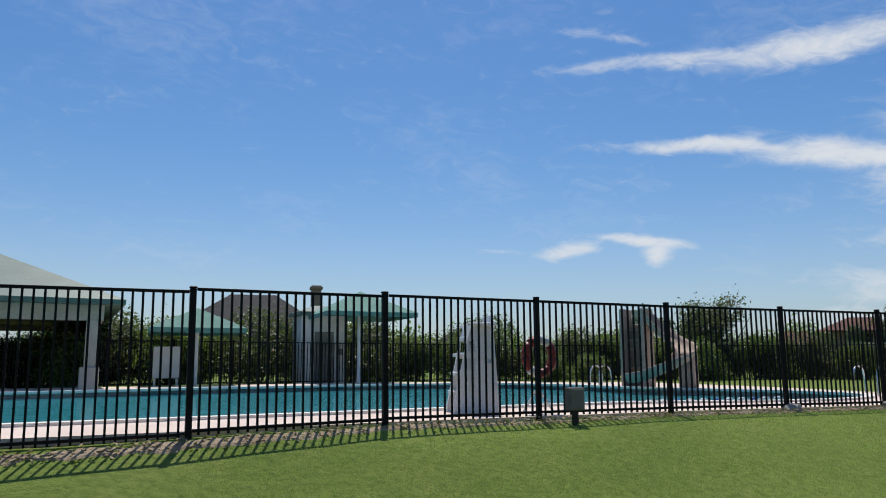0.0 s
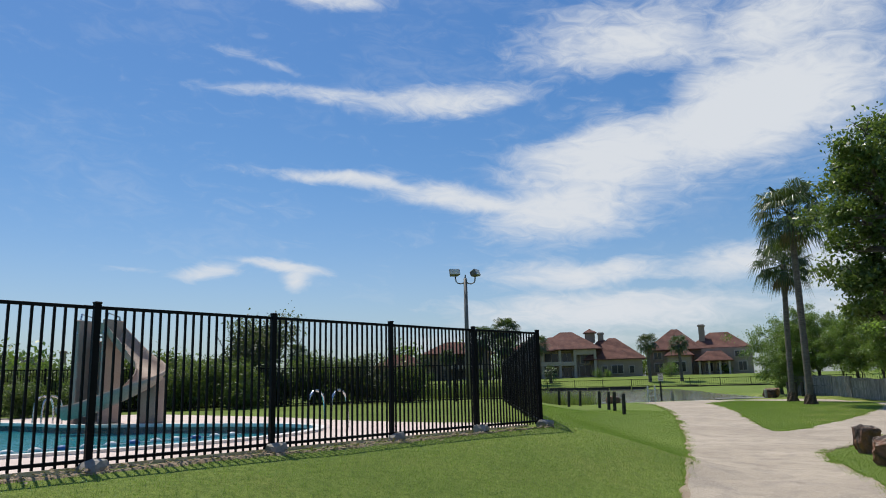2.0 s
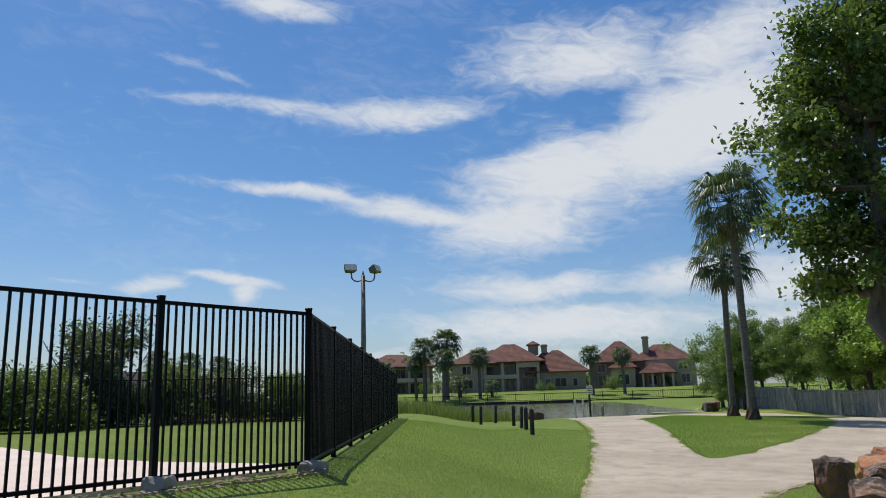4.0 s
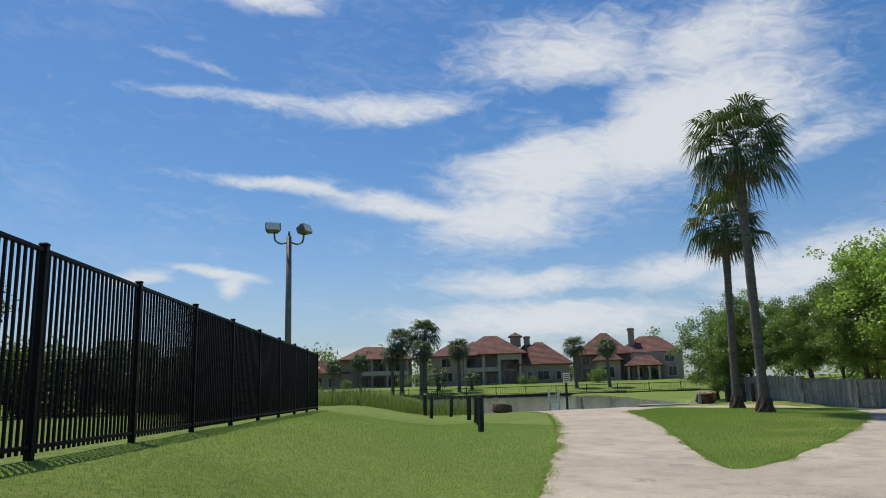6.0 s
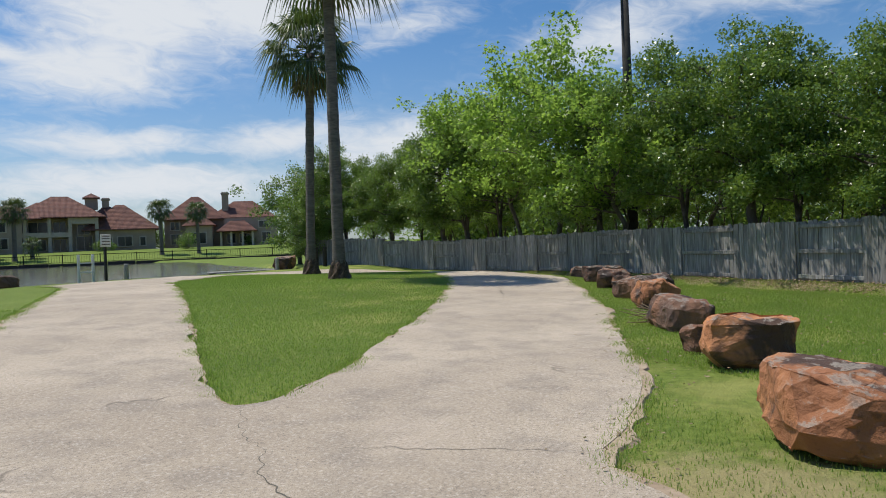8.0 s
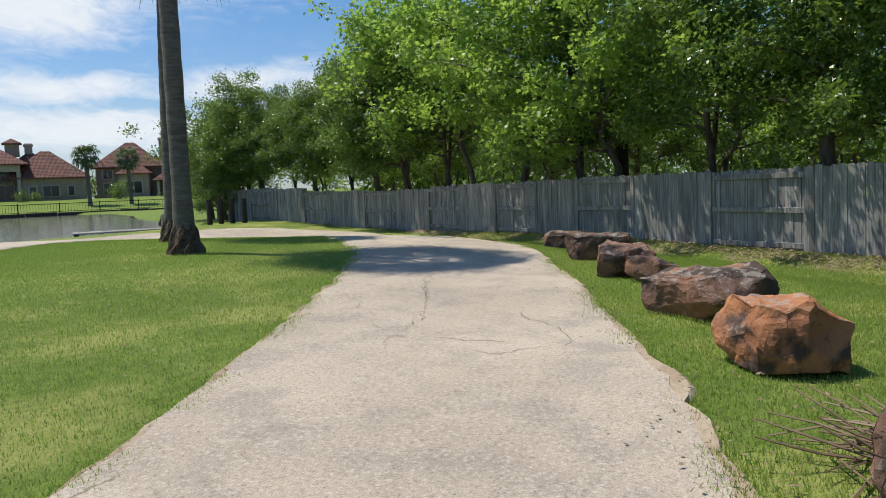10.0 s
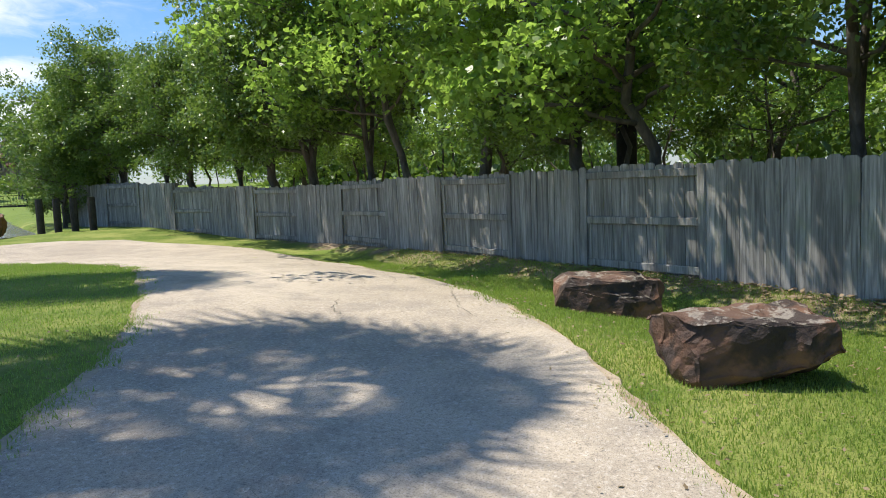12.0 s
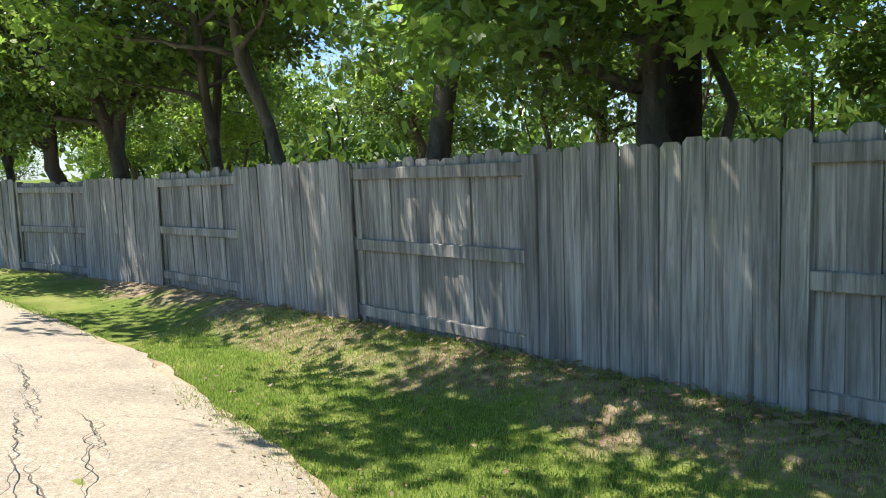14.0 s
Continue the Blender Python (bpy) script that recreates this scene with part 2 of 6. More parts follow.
def rock_material(name, low, high):
    m, t = material(name)
    p = own(t)
    r = t.add("ShaderNodeObjectInfo").outputs["Random"]
    q = t.add("ShaderNodeVectorMath", {0: p, 1: t.add("ShaderNodeCombineXYZ", {0: t.math("MULTIPLY", r, 20.0), 1: r, 2: 0.0}).outputs[0]}, operation="ADD").outputs[0]
    n, f, s = t.noise(q, 1.6, 6, 0.6, 0.7), t.noise(q, 11, 6, 0.7), t.noise(q, 2.0, 5, 0.6, 0.5)
    c = t.mix(t.ramp(n, 0.35, 0.65), low, high)
    # near-black patches, spread at random, put the stones' shaded sides into the colour
    c = t.mix(t.math("MULTIPLY", t.ramp(s, 0.50, 0.60), 0.9), c, (0.035, 0.025, 0.021))
    up = t.add("ShaderNodeSeparateXYZ", {0: t.add("ShaderNodeNewGeometry").outputs["Normal"]}).outputs[2]
    lichen = t.math("MULTIPLY", t.ramp(up, 0.4, 0.9), t.ramp(f, 0.50, 0.58))
    c = t.mix(t.math("MULTIPLY", lichen, 0.7), c, (0.36, 0.32, 0.26))
    c = t.mix(t.math("MULTIPLY", t.ramp(f, 0.56, 0.68), 0.5), c, (0.04, 0.025, 0.018))
    return finish(m, t, c, 0.8, t.math("ADD", f, t.math("MULTIPLY", s, 1.5)), 0.7, 0.03)


def water_material(name, deep, rough, scale, strength):
    m, t = material(name)
    p = where(t)
    n = t.noise(t.add("ShaderNodeMapping", {"Vector": p, "Scale": (1.0, 2.2, 1.0)}).outputs[0], scale, 4)
    return finish(m, t, deep, rough, n, strength, 0.05, 0.0, {"IOR": 1.33})


GRASS, ROAD, PINE, ROCK = grass_material(), road_material(), wood_fence_material(), rock_material("brown_sandstone", (0.11, 0.065, 0.045), (0.27, 0.125, 0.065))
ROCK_ORANGE = rock_material("orange_sandstone", (0.30, 0.12, 0.05), (0.52, 0.225, 0.09))
LEAF = leaf_material("oak_leaf", (0.04, 0.085, 0.018), (0.155, 0.25, 0.048), 0.33, 0.27)
# far paler than the oak leaf: a strongly lit look is put into the colour
LEAF_LIGHT = leaf_material("maple_leaf", (0.095, 0.18, 0.035), (0.32, 0.46, 0.10), 0.36, 0.60)
LEAF_OAK = leaf_material("evergreen_oak_leaf", (0.028, 0.055, 0.014), (0.095, 0.15, 0.035), 0.36, 0.24)
LEAF_DARK = leaf_material("hedge_leaf", (0.022, 0.045, 0.012), (0.075, 0.12, 0.03), 0.5, 0.25)
LEAF_GREY = leaf_material("grey_shrub_leaf", (0.03, 0.042, 0.02), (0.11, 0.12, 0.06), 0.6, 0.15, (0.25, 0.17, 0.09))
FROND = leaf_material("palm_frond", (0.014, 0.03, 0.012), (0.055, 0.09, 0.032), 0.38, 0.14)
DEAD_FROND = leaf_material("dead_palm_frond", (0.10, 0.07, 0.04), (0.2, 0.15, 0.09), 0.8, 0.2)
BLADE = leaf_material("grass_blade", (0.15, 0.23, 0.038), (0.29, 0.40, 0.085), 0.55, 0.42, (0.40, 0.35, 0.19))
VERGE_BLADE = leaf_material("verge_grass_blade", (0.19, 0.27, 0.05), (0.36, 0.44, 0.11), 0.55, 0.5, (0.52, 0.45, 0.25))
REED = leaf_material("reed", (0.07, 0.10, 0.03), (0.2, 0.2, 0.08), 0.6, 0.3)
LITTER = leaf_material("fallen_leaf", (0.13, 0.075, 0.04), (0.34, 0.25, 0.16), 0.7, 0.15)
BARK = bark_material("grey_bark", (0.06, 0.05, 0.04), (0.15, 0.128, 0.105))
PALM_BARK = bark_material("palm_bark", (0.085, 0.072, 0.06), (0.17, 0.148, 0.125), 4.0, 5.0, 0.02)
COLLAR = bark_material("palm_root_bark", (0.035, 0.022, 0.014), (0.13, 0.085, 0.055), 1.0, 22.0, 0.05)
BLACK = plain("black_powder_coat", (0.005, 0.005, 0.006), (0.008, 0.008, 0.009), 4, 90, 0.5, 0.05, 0.001, spec=0.12)
DECK = plain("pool_deck_concrete", (0.62, 0.50, 0.43), (0.70, 0.58, 0.50), 1.2, 60, 0.85, 0.2, 0.004, at=where)
DIRT = plain("dry_soil", (0.30, 0.21, 0.13), (0.42, 0.33, 0.22), 3, 30, 0.95, 0.8, 0.03, at=where)
CRACK = plain("crack_filling", (0.10, 0.09, 0.07), (0.16, 0.145, 0.11), 4, 30, 0.95, at=where)
PIER = plain("grey_concrete", (0.28, 0.26, 0.23), (0.4, 0.37, 0.33), 5, 40, 0.9, 0.4, 0.01)


# ---- helpers for meshes ----
def mesh_object(name, verts, faces, mat, parent=None, label="", smooth=False):
    me = bpy.data.meshes.new(name)
    me.from_pydata([tuple(v) for v in verts], [], faces)
    me.materials.append(mat)
    if smooth:
        me.polygons.foreach_set("use_smooth", [True] * len(me.polygons))
    me.update()
    ob = new(name, me)
    ob.parent = parent
    return tagged(ob, label)


def part(name, bm, mat, parent=None, label="", smooth=False):
    me = bpy.data.meshes.new(name)
    bmesh.ops.recalc_face_normals(bm, faces=bm.faces)
    bm.to_mesh(me)
    bm.free()
    me.materials.append(mat)
    if smooth:
        me.polygons.foreach_set("use_smooth", [True] * len(me.polygons))
    ob = new(name, me)
    ob.parent = parent
    return tagged(ob, label)


def shared(name, me, parent, m=None):
    ob = new(name, me)
    ob.parent = parent
    if m is not None:
        ob.matrix_basis = m
    return ob


def box(bm, x0, x1, y0, y1, z0, z1, bevel=0.0):
    made = bmesh.ops.create_cube(bm, size=1.0, matrix=Matrix.Translation(((x0 + x1) / 2, (y0 + y1) / 2, (z0 + z1) / 2)) @ Matrix.Diagonal((x1 - x0, y1 - y0, z1 - z0, 1)))
    if bevel:
        edges = list({e for v in made["verts"] for e in v.link_edges})
        bmesh.ops.bevel(bm, geom=edges, offset=bevel, segments=1, affect="EDGES")
    return bm


def boxes(*rows, bevel=0.0):
    bm = bmesh.new()
    for r in rows:
        box(bm, *r, bevel)
    return bm


def tube(points, radii, sides=8, cap=True):
    """Vertices and faces of a tapered pipe through the points."""
    verts, faces = [], []
    n = len(points)
    for i, p in enumerate(points):
        way = (Vector(points[min(i + 1, n - 1)]) - Vector(points[max(i - 1, 0)])).normalized()
        side = way.cross(Vector((0.31, 0.87, 0.38))).normalized() if abs(way.z) > 0.5 else way.cross(Vector((0, 0, 1))).normalized()
        up = way.cross(side)
        for k in range(sides):
            a = 2 * math.pi * k / sides
            verts.append(Vector(p) + (side * math.cos(a) + up * math.sin(a)) * radii[i])
    for i in range(n - 1):
        for k in range(sides):
            j = (k + 1) % sides
            faces.append((i * sides + k, i * sides + j, (i + 1) * sides + j, (i + 1) * sides + k))
    if cap:
        faces.append(tuple(range(sides))[::-1])
        faces.append(tuple((n - 1) * sides + k for k in range(sides)))
    return verts, faces


def joined(pieces):
    verts, faces = [], []
    for v, f in pieces:
        o = len(verts)
        verts += v
        faces += [tuple(i + o for i in face) for face in f]
    return verts, faces


def empty(name, m, label, category, group="", kind=""):
    ob = new(name)
    ob.matrix_basis = m
    return tagged(ob, label, category, group, kind)


def soft(a, b, x):
    t = np.clip((x - a) / (b - a), 0, 1)
    return t * t * (3 - 2 * t)


# ---- the lie of the land ----
CORNER = (10.33, 11.83)                     # the corner of the pool's fence
DECK_Z, WATER_Z = 0.70, 0.08


def outside_pool(x, y):
    return np.maximum(0.36 * (x - CORNER[0]) - 0.933 * (y - CORNER[1]), 0.862 * (x - CORNER[0]) - 0.507 * (y - CORNER[1]))


def beyond_lake(x, y):
    return 0.67 * (x - 80) + 0.74 * (y - 79)


def shore_y(x):
    return 30.0 + 0.6 * np.maximum(26 - x, 0) + 1.3 * np.maximum(x - 40, 0)


def height(x, y):
    x, y = np.asarray(x, float), np.asarray(y, float)
    rise = np.maximum(0.27 * soft(13.5, 22, y) * (1 - soft(31, 37, x)), 0.22 * soft(24.5, 29, y))
    off = -(0.77 * (x - 36.5) - 0.637 * (y - 19.5))
    rise = rise - 0.12 * soft(0.15, 0.7, off) * (1 - soft(1.2, 2.4, off)) * soft(20, 25, x) * (1 - soft(21, 25, y))
    w = 1 - soft(0.1, 3.1, outside_pool(x, y))
    z = rise * (1 - w) + (DECK_Z - 0.02) * w
    side = 0.862 * (x - CORNER[0]) - 0.507 * (y - CORNER[1])
    f = beyond_lake(x, y)
    lake = soft(0, 2.6, y - shore_y(x)) * soft(0.0, 0.6, -f) * soft(2, 6, side)
    far = soft(-1, 0, f) * (0.3 + 1.7 * soft(0, 24, f)) * soft(-60, -20, side + 40)
    z = np.where(f > -1, np.maximum(z * (f < 0), far), z)
    z = z * (1 - lake) + (-1.1) * lake
    return z


def ground_z(x, y):
    return float(height(x, y))


def grid_axis(near0, near1, step, far):
    a = list(np.arange(near0, near1 + 1e-6, step))
    d, x = step, near1
    while x < far:
        d *= 1.13
        x += d
        a.append(x)
    d, x = step, near0
    low = []
    while x > -far:
        d *= 1.13
        x -= d
        low.append(x)
    return np.array(low[::-1] + a)


def make_ground():
    xs, ys = grid_axis(-16, 46, 0.3, 1800), grid_axis(-4, 36, 0.3, 1800)
    X, Y = np.meshgrid(xs, ys)
    Z = height(X, Y)
    Z = np.where(inside(pool_line, X, Y), -0.6, Z)
    bumps = np.array([[noise.noise((x * 0.8, y * 0.8, 0)) * 0.025 if -16 < x < 46 and -4 < y < 36 else 0 for x in xs] for y in ys])
    Z = Z + np.minimum(bumps, 0.003)
    nx, ny = len(xs), len(ys)
    verts = np.stack([X, Y, Z], -1).reshape(-1, 3)
    i = np.arange(nx * ny).reshape(ny, nx)
    quads = np.stack([i[:-1, :-1], i[:-1, 1:], i[1:, 1:], i[1:, :-1]], -1).reshape(-1, 4)
    return tagged(mesh_object("ground", verts, quads.tolist(), GRASS, smooth=True), "mown green lawn sloping gently down from the pool", "ground", kind="structure")



def smooth_line(points, step=0.35, closed=False):
    """A rounded line through the points."""
    p = [np.array(q, float) for q in points]
    p = [p[-1], *p, p[0], p[1]] if closed else [2 * p[0] - p[1], *p, 2 * p[-1] - p[-2]]
    out = []
    for i in range(1, len(p) - 2):
        n = max(2, int(np.linalg.norm(p[i + 1] - p[i]) / step))
        for k in range(n):
            t = k / n
            out.append(0.5 * (2 * p[i] + (p[i + 1] - p[i - 1]) * t + (2 * p[i - 1] - 5 * p[i] + 4 * p[i + 1] - p[i + 2]) * t * t + (3 * p[i] - p[i - 1] - 3 * p[i + 1] + p[i + 2]) * t ** 3))
    if not closed:
        out.append(p[-2])
    return np.array(out)


def inside(poly, x, y):
    """Which of the places lie inside the closed line."""
    x, y = np.asarray(x, float), np.asarray(y, float)
    res = np.zeros(x.shape, bool)
    q = np.roll(poly, -1, 0)
    for (x0, y0), (x1, y1) in zip(poly, q):
        if y0 != y1:
            res ^= ((y0 > y) != (y1 > y)) & (x < (x1 - x0) * (y - y0) / (y1 - y0) + x0)
    return res


def sheet(name, outline, lift, mat, holes=(), ragged=0.0, thick=0.05, level=None, cell=0.4):
    """A thin slab laid over the ground, within an outline, with open holes."""
    bm = bmesh.new()
    rims = []
    for line in (outline, *holes):
        ring = []
        for x, y in line:
            n = noise.noise((x * 2.3, y * 2.3, 3)) * ragged + noise.noise((x * 8, y * 8, 5)) * ragged * 0.5
            ring.append(bm.verts.new((x + n, y - n, 0)))
        rims.append([bm.edges.new((ring[i], ring[(i + 1) % len(ring)])) for i in range(len(ring))])
    bmesh.ops.triangle_fill(bm, use_beauty=True, use_dissolve=False, edges=[e for r in rims for e in r])
    if level is None:
        lo, hi = np.min(outline, 0), np.max(outline, 0)
        for axis in (0, 1):
            for v in np.arange(lo[axis], hi[axis], cell * 2.2):
                no = (1, 0, 0) if axis == 0 else (0, 1, 0)
                bmesh.ops.bisect_plane(bm, geom=bm.verts[:] + bm.edges[:] + bm.faces[:], plane_co=(v, v, 0), plane_no=no)
    for v in bm.verts:
        v.co.z = (ground_z(v.co.x, v.co.y) + lift + noise.noise((v.co.x * 0.8, v.co.y * 0.8, 0)) * 0.025) if level is None else level
    made = bmesh.ops.extrude_face_region(bm, geom=bm.faces[:])
    for v in made["geom"]:
        if isinstance(v, bmesh.types.BMVert):
            v.co.z -= thick
    return part(name, bm, mat)


# ---- the drive, the island in it, the water ----
ROAD_LEFT = [(-4, -4.5), (4.5, 3.6), (9.6, 8.45), (13.5, 12.15), (15.4, 14.05), (17.1, 15.8), (20.7, 19.7), (24.5, 24.3), (26.6, 27.0), (27.2, 28.6)]
ROAD_RIGHT = [(38.4, 26.8), (38.2, 24.6), (37.5, 23.0), (35.9, 20.8), (33.3, 18.47), (31.3, 17.15), (28.85, 16.0), (26.9, 15.2), (25.1, 14.5), (23.05, 13.86), (21.0, 13.17), (19.75, 12.95), (18.9, 12.85), (18.55, 12.45), (17.5, 12.0),
              (16.0, 11.6), (14.8, 10.6), (11.8, 7.6), (6.5, 2.5), (0.0, -4.5)]
ISLAND = [(19.25, 15.1), (20.25, 16.4), (21.9, 18.2), (25.2, 21.9), (27.0, 24.0), (28.6, 25.6), (31.5, 26.6), (33.9, 25.9), (34.5, 24.4), (33.5, 22.3), (30.7, 19.7), (28.0, 18.1), (26.3, 17.35), (24.2, 16.5), (21.75, 15.62), (20.3, 15.15)]
left_edge, right_edge = smooth_line(ROAD_LEFT, 0.16), smooth_line(ROAD_RIGHT, 0.16)
far_edge = smooth_line([(28.5, 28.9), (32, 28.7), (35.5, 28.2), (37.6, 27.6)])
ROAD_LINE = np.concatenate([left_edge, far_edge, right_edge])
ISLAND_LINE = smooth_line(ISLAND, 0.16, closed=True)
road = tagged(sheet("road", ROAD_LINE, 0.021, ROAD, [ISLAND_LINE], ragged=0.05), "sun-bleached cracked asphalt drive forking round a grass island", "road", kind="structure")

near_shore = [(x, float(shore_y(x)) + 0.2, WATER_Z) for x in np.arange(10, 60, 1.0)]
lake_rim = near_shore + [(170, 90, WATER_Z), (170, 190, WATER_Z), (60, 190, WATER_Z), (24, 70, WATER_Z)]
lake = mesh_object("lake", lake_rim, [tuple(range(len(lake_rim)))], water_material("lake_water", (0.13, 0.13, 0.115), 0.1, 1.4, 0.5))
tagged(lake, "rippled grey-brown lake water beyond the drive", "lake", kind="structure")


# ---- the black fence round the pool ----
def fence_panel(length=1.65, pickets=21, tall=1.31):
    """One panel with the post at its start."""
    ob = empty("metal_fence_panel", Matrix(), "black powder-coated steel fence panel with square pickets", "fence panel", "pool fence panels")
    part("post", boxes((-0.025, 0.025, -0.025, 0.025, -0.12, tall + 0.02), bevel=0.004), BLACK, ob)
    part("post_cap", boxes((-0.03, 0.03, -0.03, 0.03, tall + 0.02, tall + 0.04), bevel=0.008), BLACK, ob)
    for z in (0.07, tall - 0.01):
        part("rail", boxes((0.03, length - 0.03, -0.016, 0.016, z - 0.014, z + 0.014), bevel=0.003), BLACK, ob)
    bm = boxes((-0.0085, 0.0085, -0.0085, 0.0085, 0.03, tall - 0.01))
    me = bpy.data.meshes.new("picket")
    bm.to_mesh(me)
    bm.free()
    me.materials.append(BLACK)
    for i in range(pickets):
        shared("picket", me, ob, Matrix.Translation((length * (i + 1) / (pickets + 1), 0, 0)))
    return ob


FRONT = [(10.33, 11.83), (9.05, 11.45), (7.65, 10.95), (6.12, 10.38), (4.48, 9.78), (2.76, 9.1), (1.06, 8.32), (-0.58, 7.5), (-2.2, 6.5), (-3.8, 5.65), (-5.5, 4.8), (-7.2, 3.95)]
SIDE = [(CORNER[0] + 0.507 * 1.65 * k, CORNER[1] + 0.862 * 1.65 * k) for k in range(11)]
BACK = [SIDE[-1]] + [tuple(p) for p in smooth_line([(17.2, 26.9), (12.0, 28.6), (4.0, 27.8), (-5.0, 23.6), (-16.0, 17.4)], 1.7)]
panel = None


def fence_run(posts, z_of, first=True):
    global panel
    for a, b in zip(posts, posts[1:]):
        za, zb = z_of(*a), z_of(*b)
        d = math.hypot(b[0] - a[0], b[1] - a[1])
        shear = Matrix(((d / 1.65, 0, 0, 0), (0, 1, 0, 0), ((zb - za) / 1.65, 0, 1, 0), (0, 0, 0, 1)))
        m = pose(a[0], a[1], za, 0, 0, math.degrees(math.atan2(b[1] - a[1], b[0] - a[0]))) @ shear
        if panel is None:
            panel = fence_panel()
            panel.matrix_basis = m
        else:
            made = copy_thing(panel, Matrix())
            made.matrix_basis = m


deck_z = lambda x, y: 0.69 - 0.03 * max(0.0, -x) * (y < 12)
fence_run(FRONT, deck_z)
fence_run(SIDE, deck_z)
fence_run(BACK, deck_z)


# ---- the pool ----
POOL = [(-14, 0.8), (-9, 4.3), (-4.2, 7.0), (0.0, 9.55), (2.7, 11.0), (5.3, 11.5), (6.9, 12.4), (7.7, 13.8), (7.3, 15.3), (5.9, 16.9), (4.5, 18.3), (3.4, 20.6), (1.5, 22.2), (-0.7, 21.6), (-5.4, 18.6), (-9.0, 15.3), (-15, 11.0)]
DECK_EDGE = [(-15, 0.4), (-7.2, 4.02), (-2.2, 6.56), (-0.58, 7.56), (2.8, 9.2), (6.15, 10.5), (10.2, 11.95), (10.25, 12.6), (9.5, 13.8), (8.9, 15.5), (8.3, 19), (6.5, 24.2), (2, 25.6), (-3, 24.0), (-8, 20.5), (-17, 15.0)]
pool_line = smooth_line(POOL, 0.5, True)
tagged(sheet("pool_deck", np.array(DECK_EDGE), 0, DECK, [pool_line], level=0.712, thick=0.3), "pale pinkish concrete deck round the pool", "pool deck", kind="structure")
make_ground()
TEAL = water_material("pool_water", (0.04, 0.31, 0.36), 0.06, 3.0, 0.25)
TILE = plain("blue_pool_tile", (0.05, 0.20, 0.26), (0.08, 0.27, 0.33), 3, 30, 0.3)
COPING = plain("white_coping", (0.70, 0.66, 0.60), (0.78, 0.74, 0.68), 3, 40, 0.7)
WHITE = plain("white_plastic", (0.66, 0.66, 0.65), (0.76, 0.76, 0.75), 3, 50, 0.5)
STEEL = plain("brushed_steel", (0.55, 0.56, 0.57), (0.65, 0.66, 0.67), 4, 80, 0.25, metal=1.0)
GALVANISED = plain("galvanised_steel", (0.15, 0.14, 0.125), (0.22, 0.21, 0.19), 4, 60, 0.6, metal=0.3)
GREEN_ROOF = plain("green_metal_roof", (0.085, 0.135, 0.11), (0.11, 0.17, 0.135), 1.5, 30, 0.5)
CANVAS = plain("green_canvas", (0.12, 0.27, 0.22), (0.17, 0.33, 0.27), 2, 60, 0.85)
STUCCO = plain("beige_stucco", (0.50, 0.42, 0.34), (0.58, 0.50, 0.41), 1.2, 30, 0.9, 0.3, 0.01)
STUCCO_PALE = plain("cream_stucco", (0.58, 0.52, 0.45), (0.66, 0.60, 0.52), 1.0, 30, 0.9, 0.3, 0.01)
TRIM = plain("white_trim", (0.70, 0.66, 0.60), (0.78, 0.74, 0.68), 2, 40, 0.7)
DARK_WOOD = plain("dark_brown_wood", (0.05, 0.032, 0.025), (0.09, 0.06, 0.045), 3, 30, 0.8)
FIBREGLASS = plain("beige_fibreglass", (0.36, 0.27, 0.21), (0.44, 0.345, 0.275), 2, 40, 0.75)
POST_WOOD = plain("tarred_post_wood", (0.022, 0.02, 0.018), (0.05, 0.045, 0.038), 6, 40, 0.9, 0.6, 0.01)
DARK_ROOF = plain("dark_shingles", (0.035, 0.034, 0.038), (0.06, 0.058, 0.06), 2, 25, 0.9)
BRICK = plain("red_brick", (0.30, 0.16, 0.11), (0.38, 0.24, 0.18), 5, 30, 0.9)
MAROON = plain("maroon_canvas", (0.10, 0.02, 0.02), (0.14, 0.035, 0.03), 3, 40, 0.85)
GLASS_DARK = plain("dark_window_glass", (0.015, 0.018, 0.022), (0.03, 0.035, 0.04), 0.6, 5, 0.12, 0.0)


def roof_tile_material():
    m, t = material("terracotta_tiles")
    p = own(t)
    wave = t.add("ShaderNodeTexWave", {"Vector": p, "Scale": 2.2, "Distortion": 0.4}, bands_direction="X").outputs["Fac"]
    rows = t.add("ShaderNodeTexWave", {"Vector": p, "Scale": 1.6, "Distortion": 0.6}, bands_direction="Z").outputs["Fac"]
    n = t.noise(p, 1.3, 5)
    c = t.mix(t.ramp(n, 0.3, 0.7), (0.125, 0.046, 0.033), (0.215, 0.085, 0.056))
    c = t.mix(t.math("MULTIPLY", t.ramp(wave, 0.0, 0.5, 1.0, 0.0), 0.45), c, (0.10, 0.045, 0.03))
    c = t.mix(t.math("MULTIPLY", t.ramp(t.noise(p, 6, 3), 0.55, 0.7), 0.35), c, (0.30, 0.17, 0.115))
    return finish(m, t, c, 0.8, t.math("ADD", wave, rows), 0.8, 0.06)


ROOF_TILE = roof_tile_material()


def ring_wall(name, line, z0, z1, mat, parent=None):
    n = len(line)
    verts = [(x, y, z0) for x, y in line] + [(x, y, z1) for x, y in line]
    return mesh_object(name, verts, [(i, (i + 1) % n, n + (i + 1) % n, n + i) for i in range(n)], mat, parent)


def offset_line(line, d):
    a, b = np.roll(line, 1, 0), np.roll(line, -1, 0)
    t = b - a
    n = np.stack([t[:, 1], -t[:, 0]], 1) / np.linalg.norm(t, axis=1)[:, None]
    return line + n * d


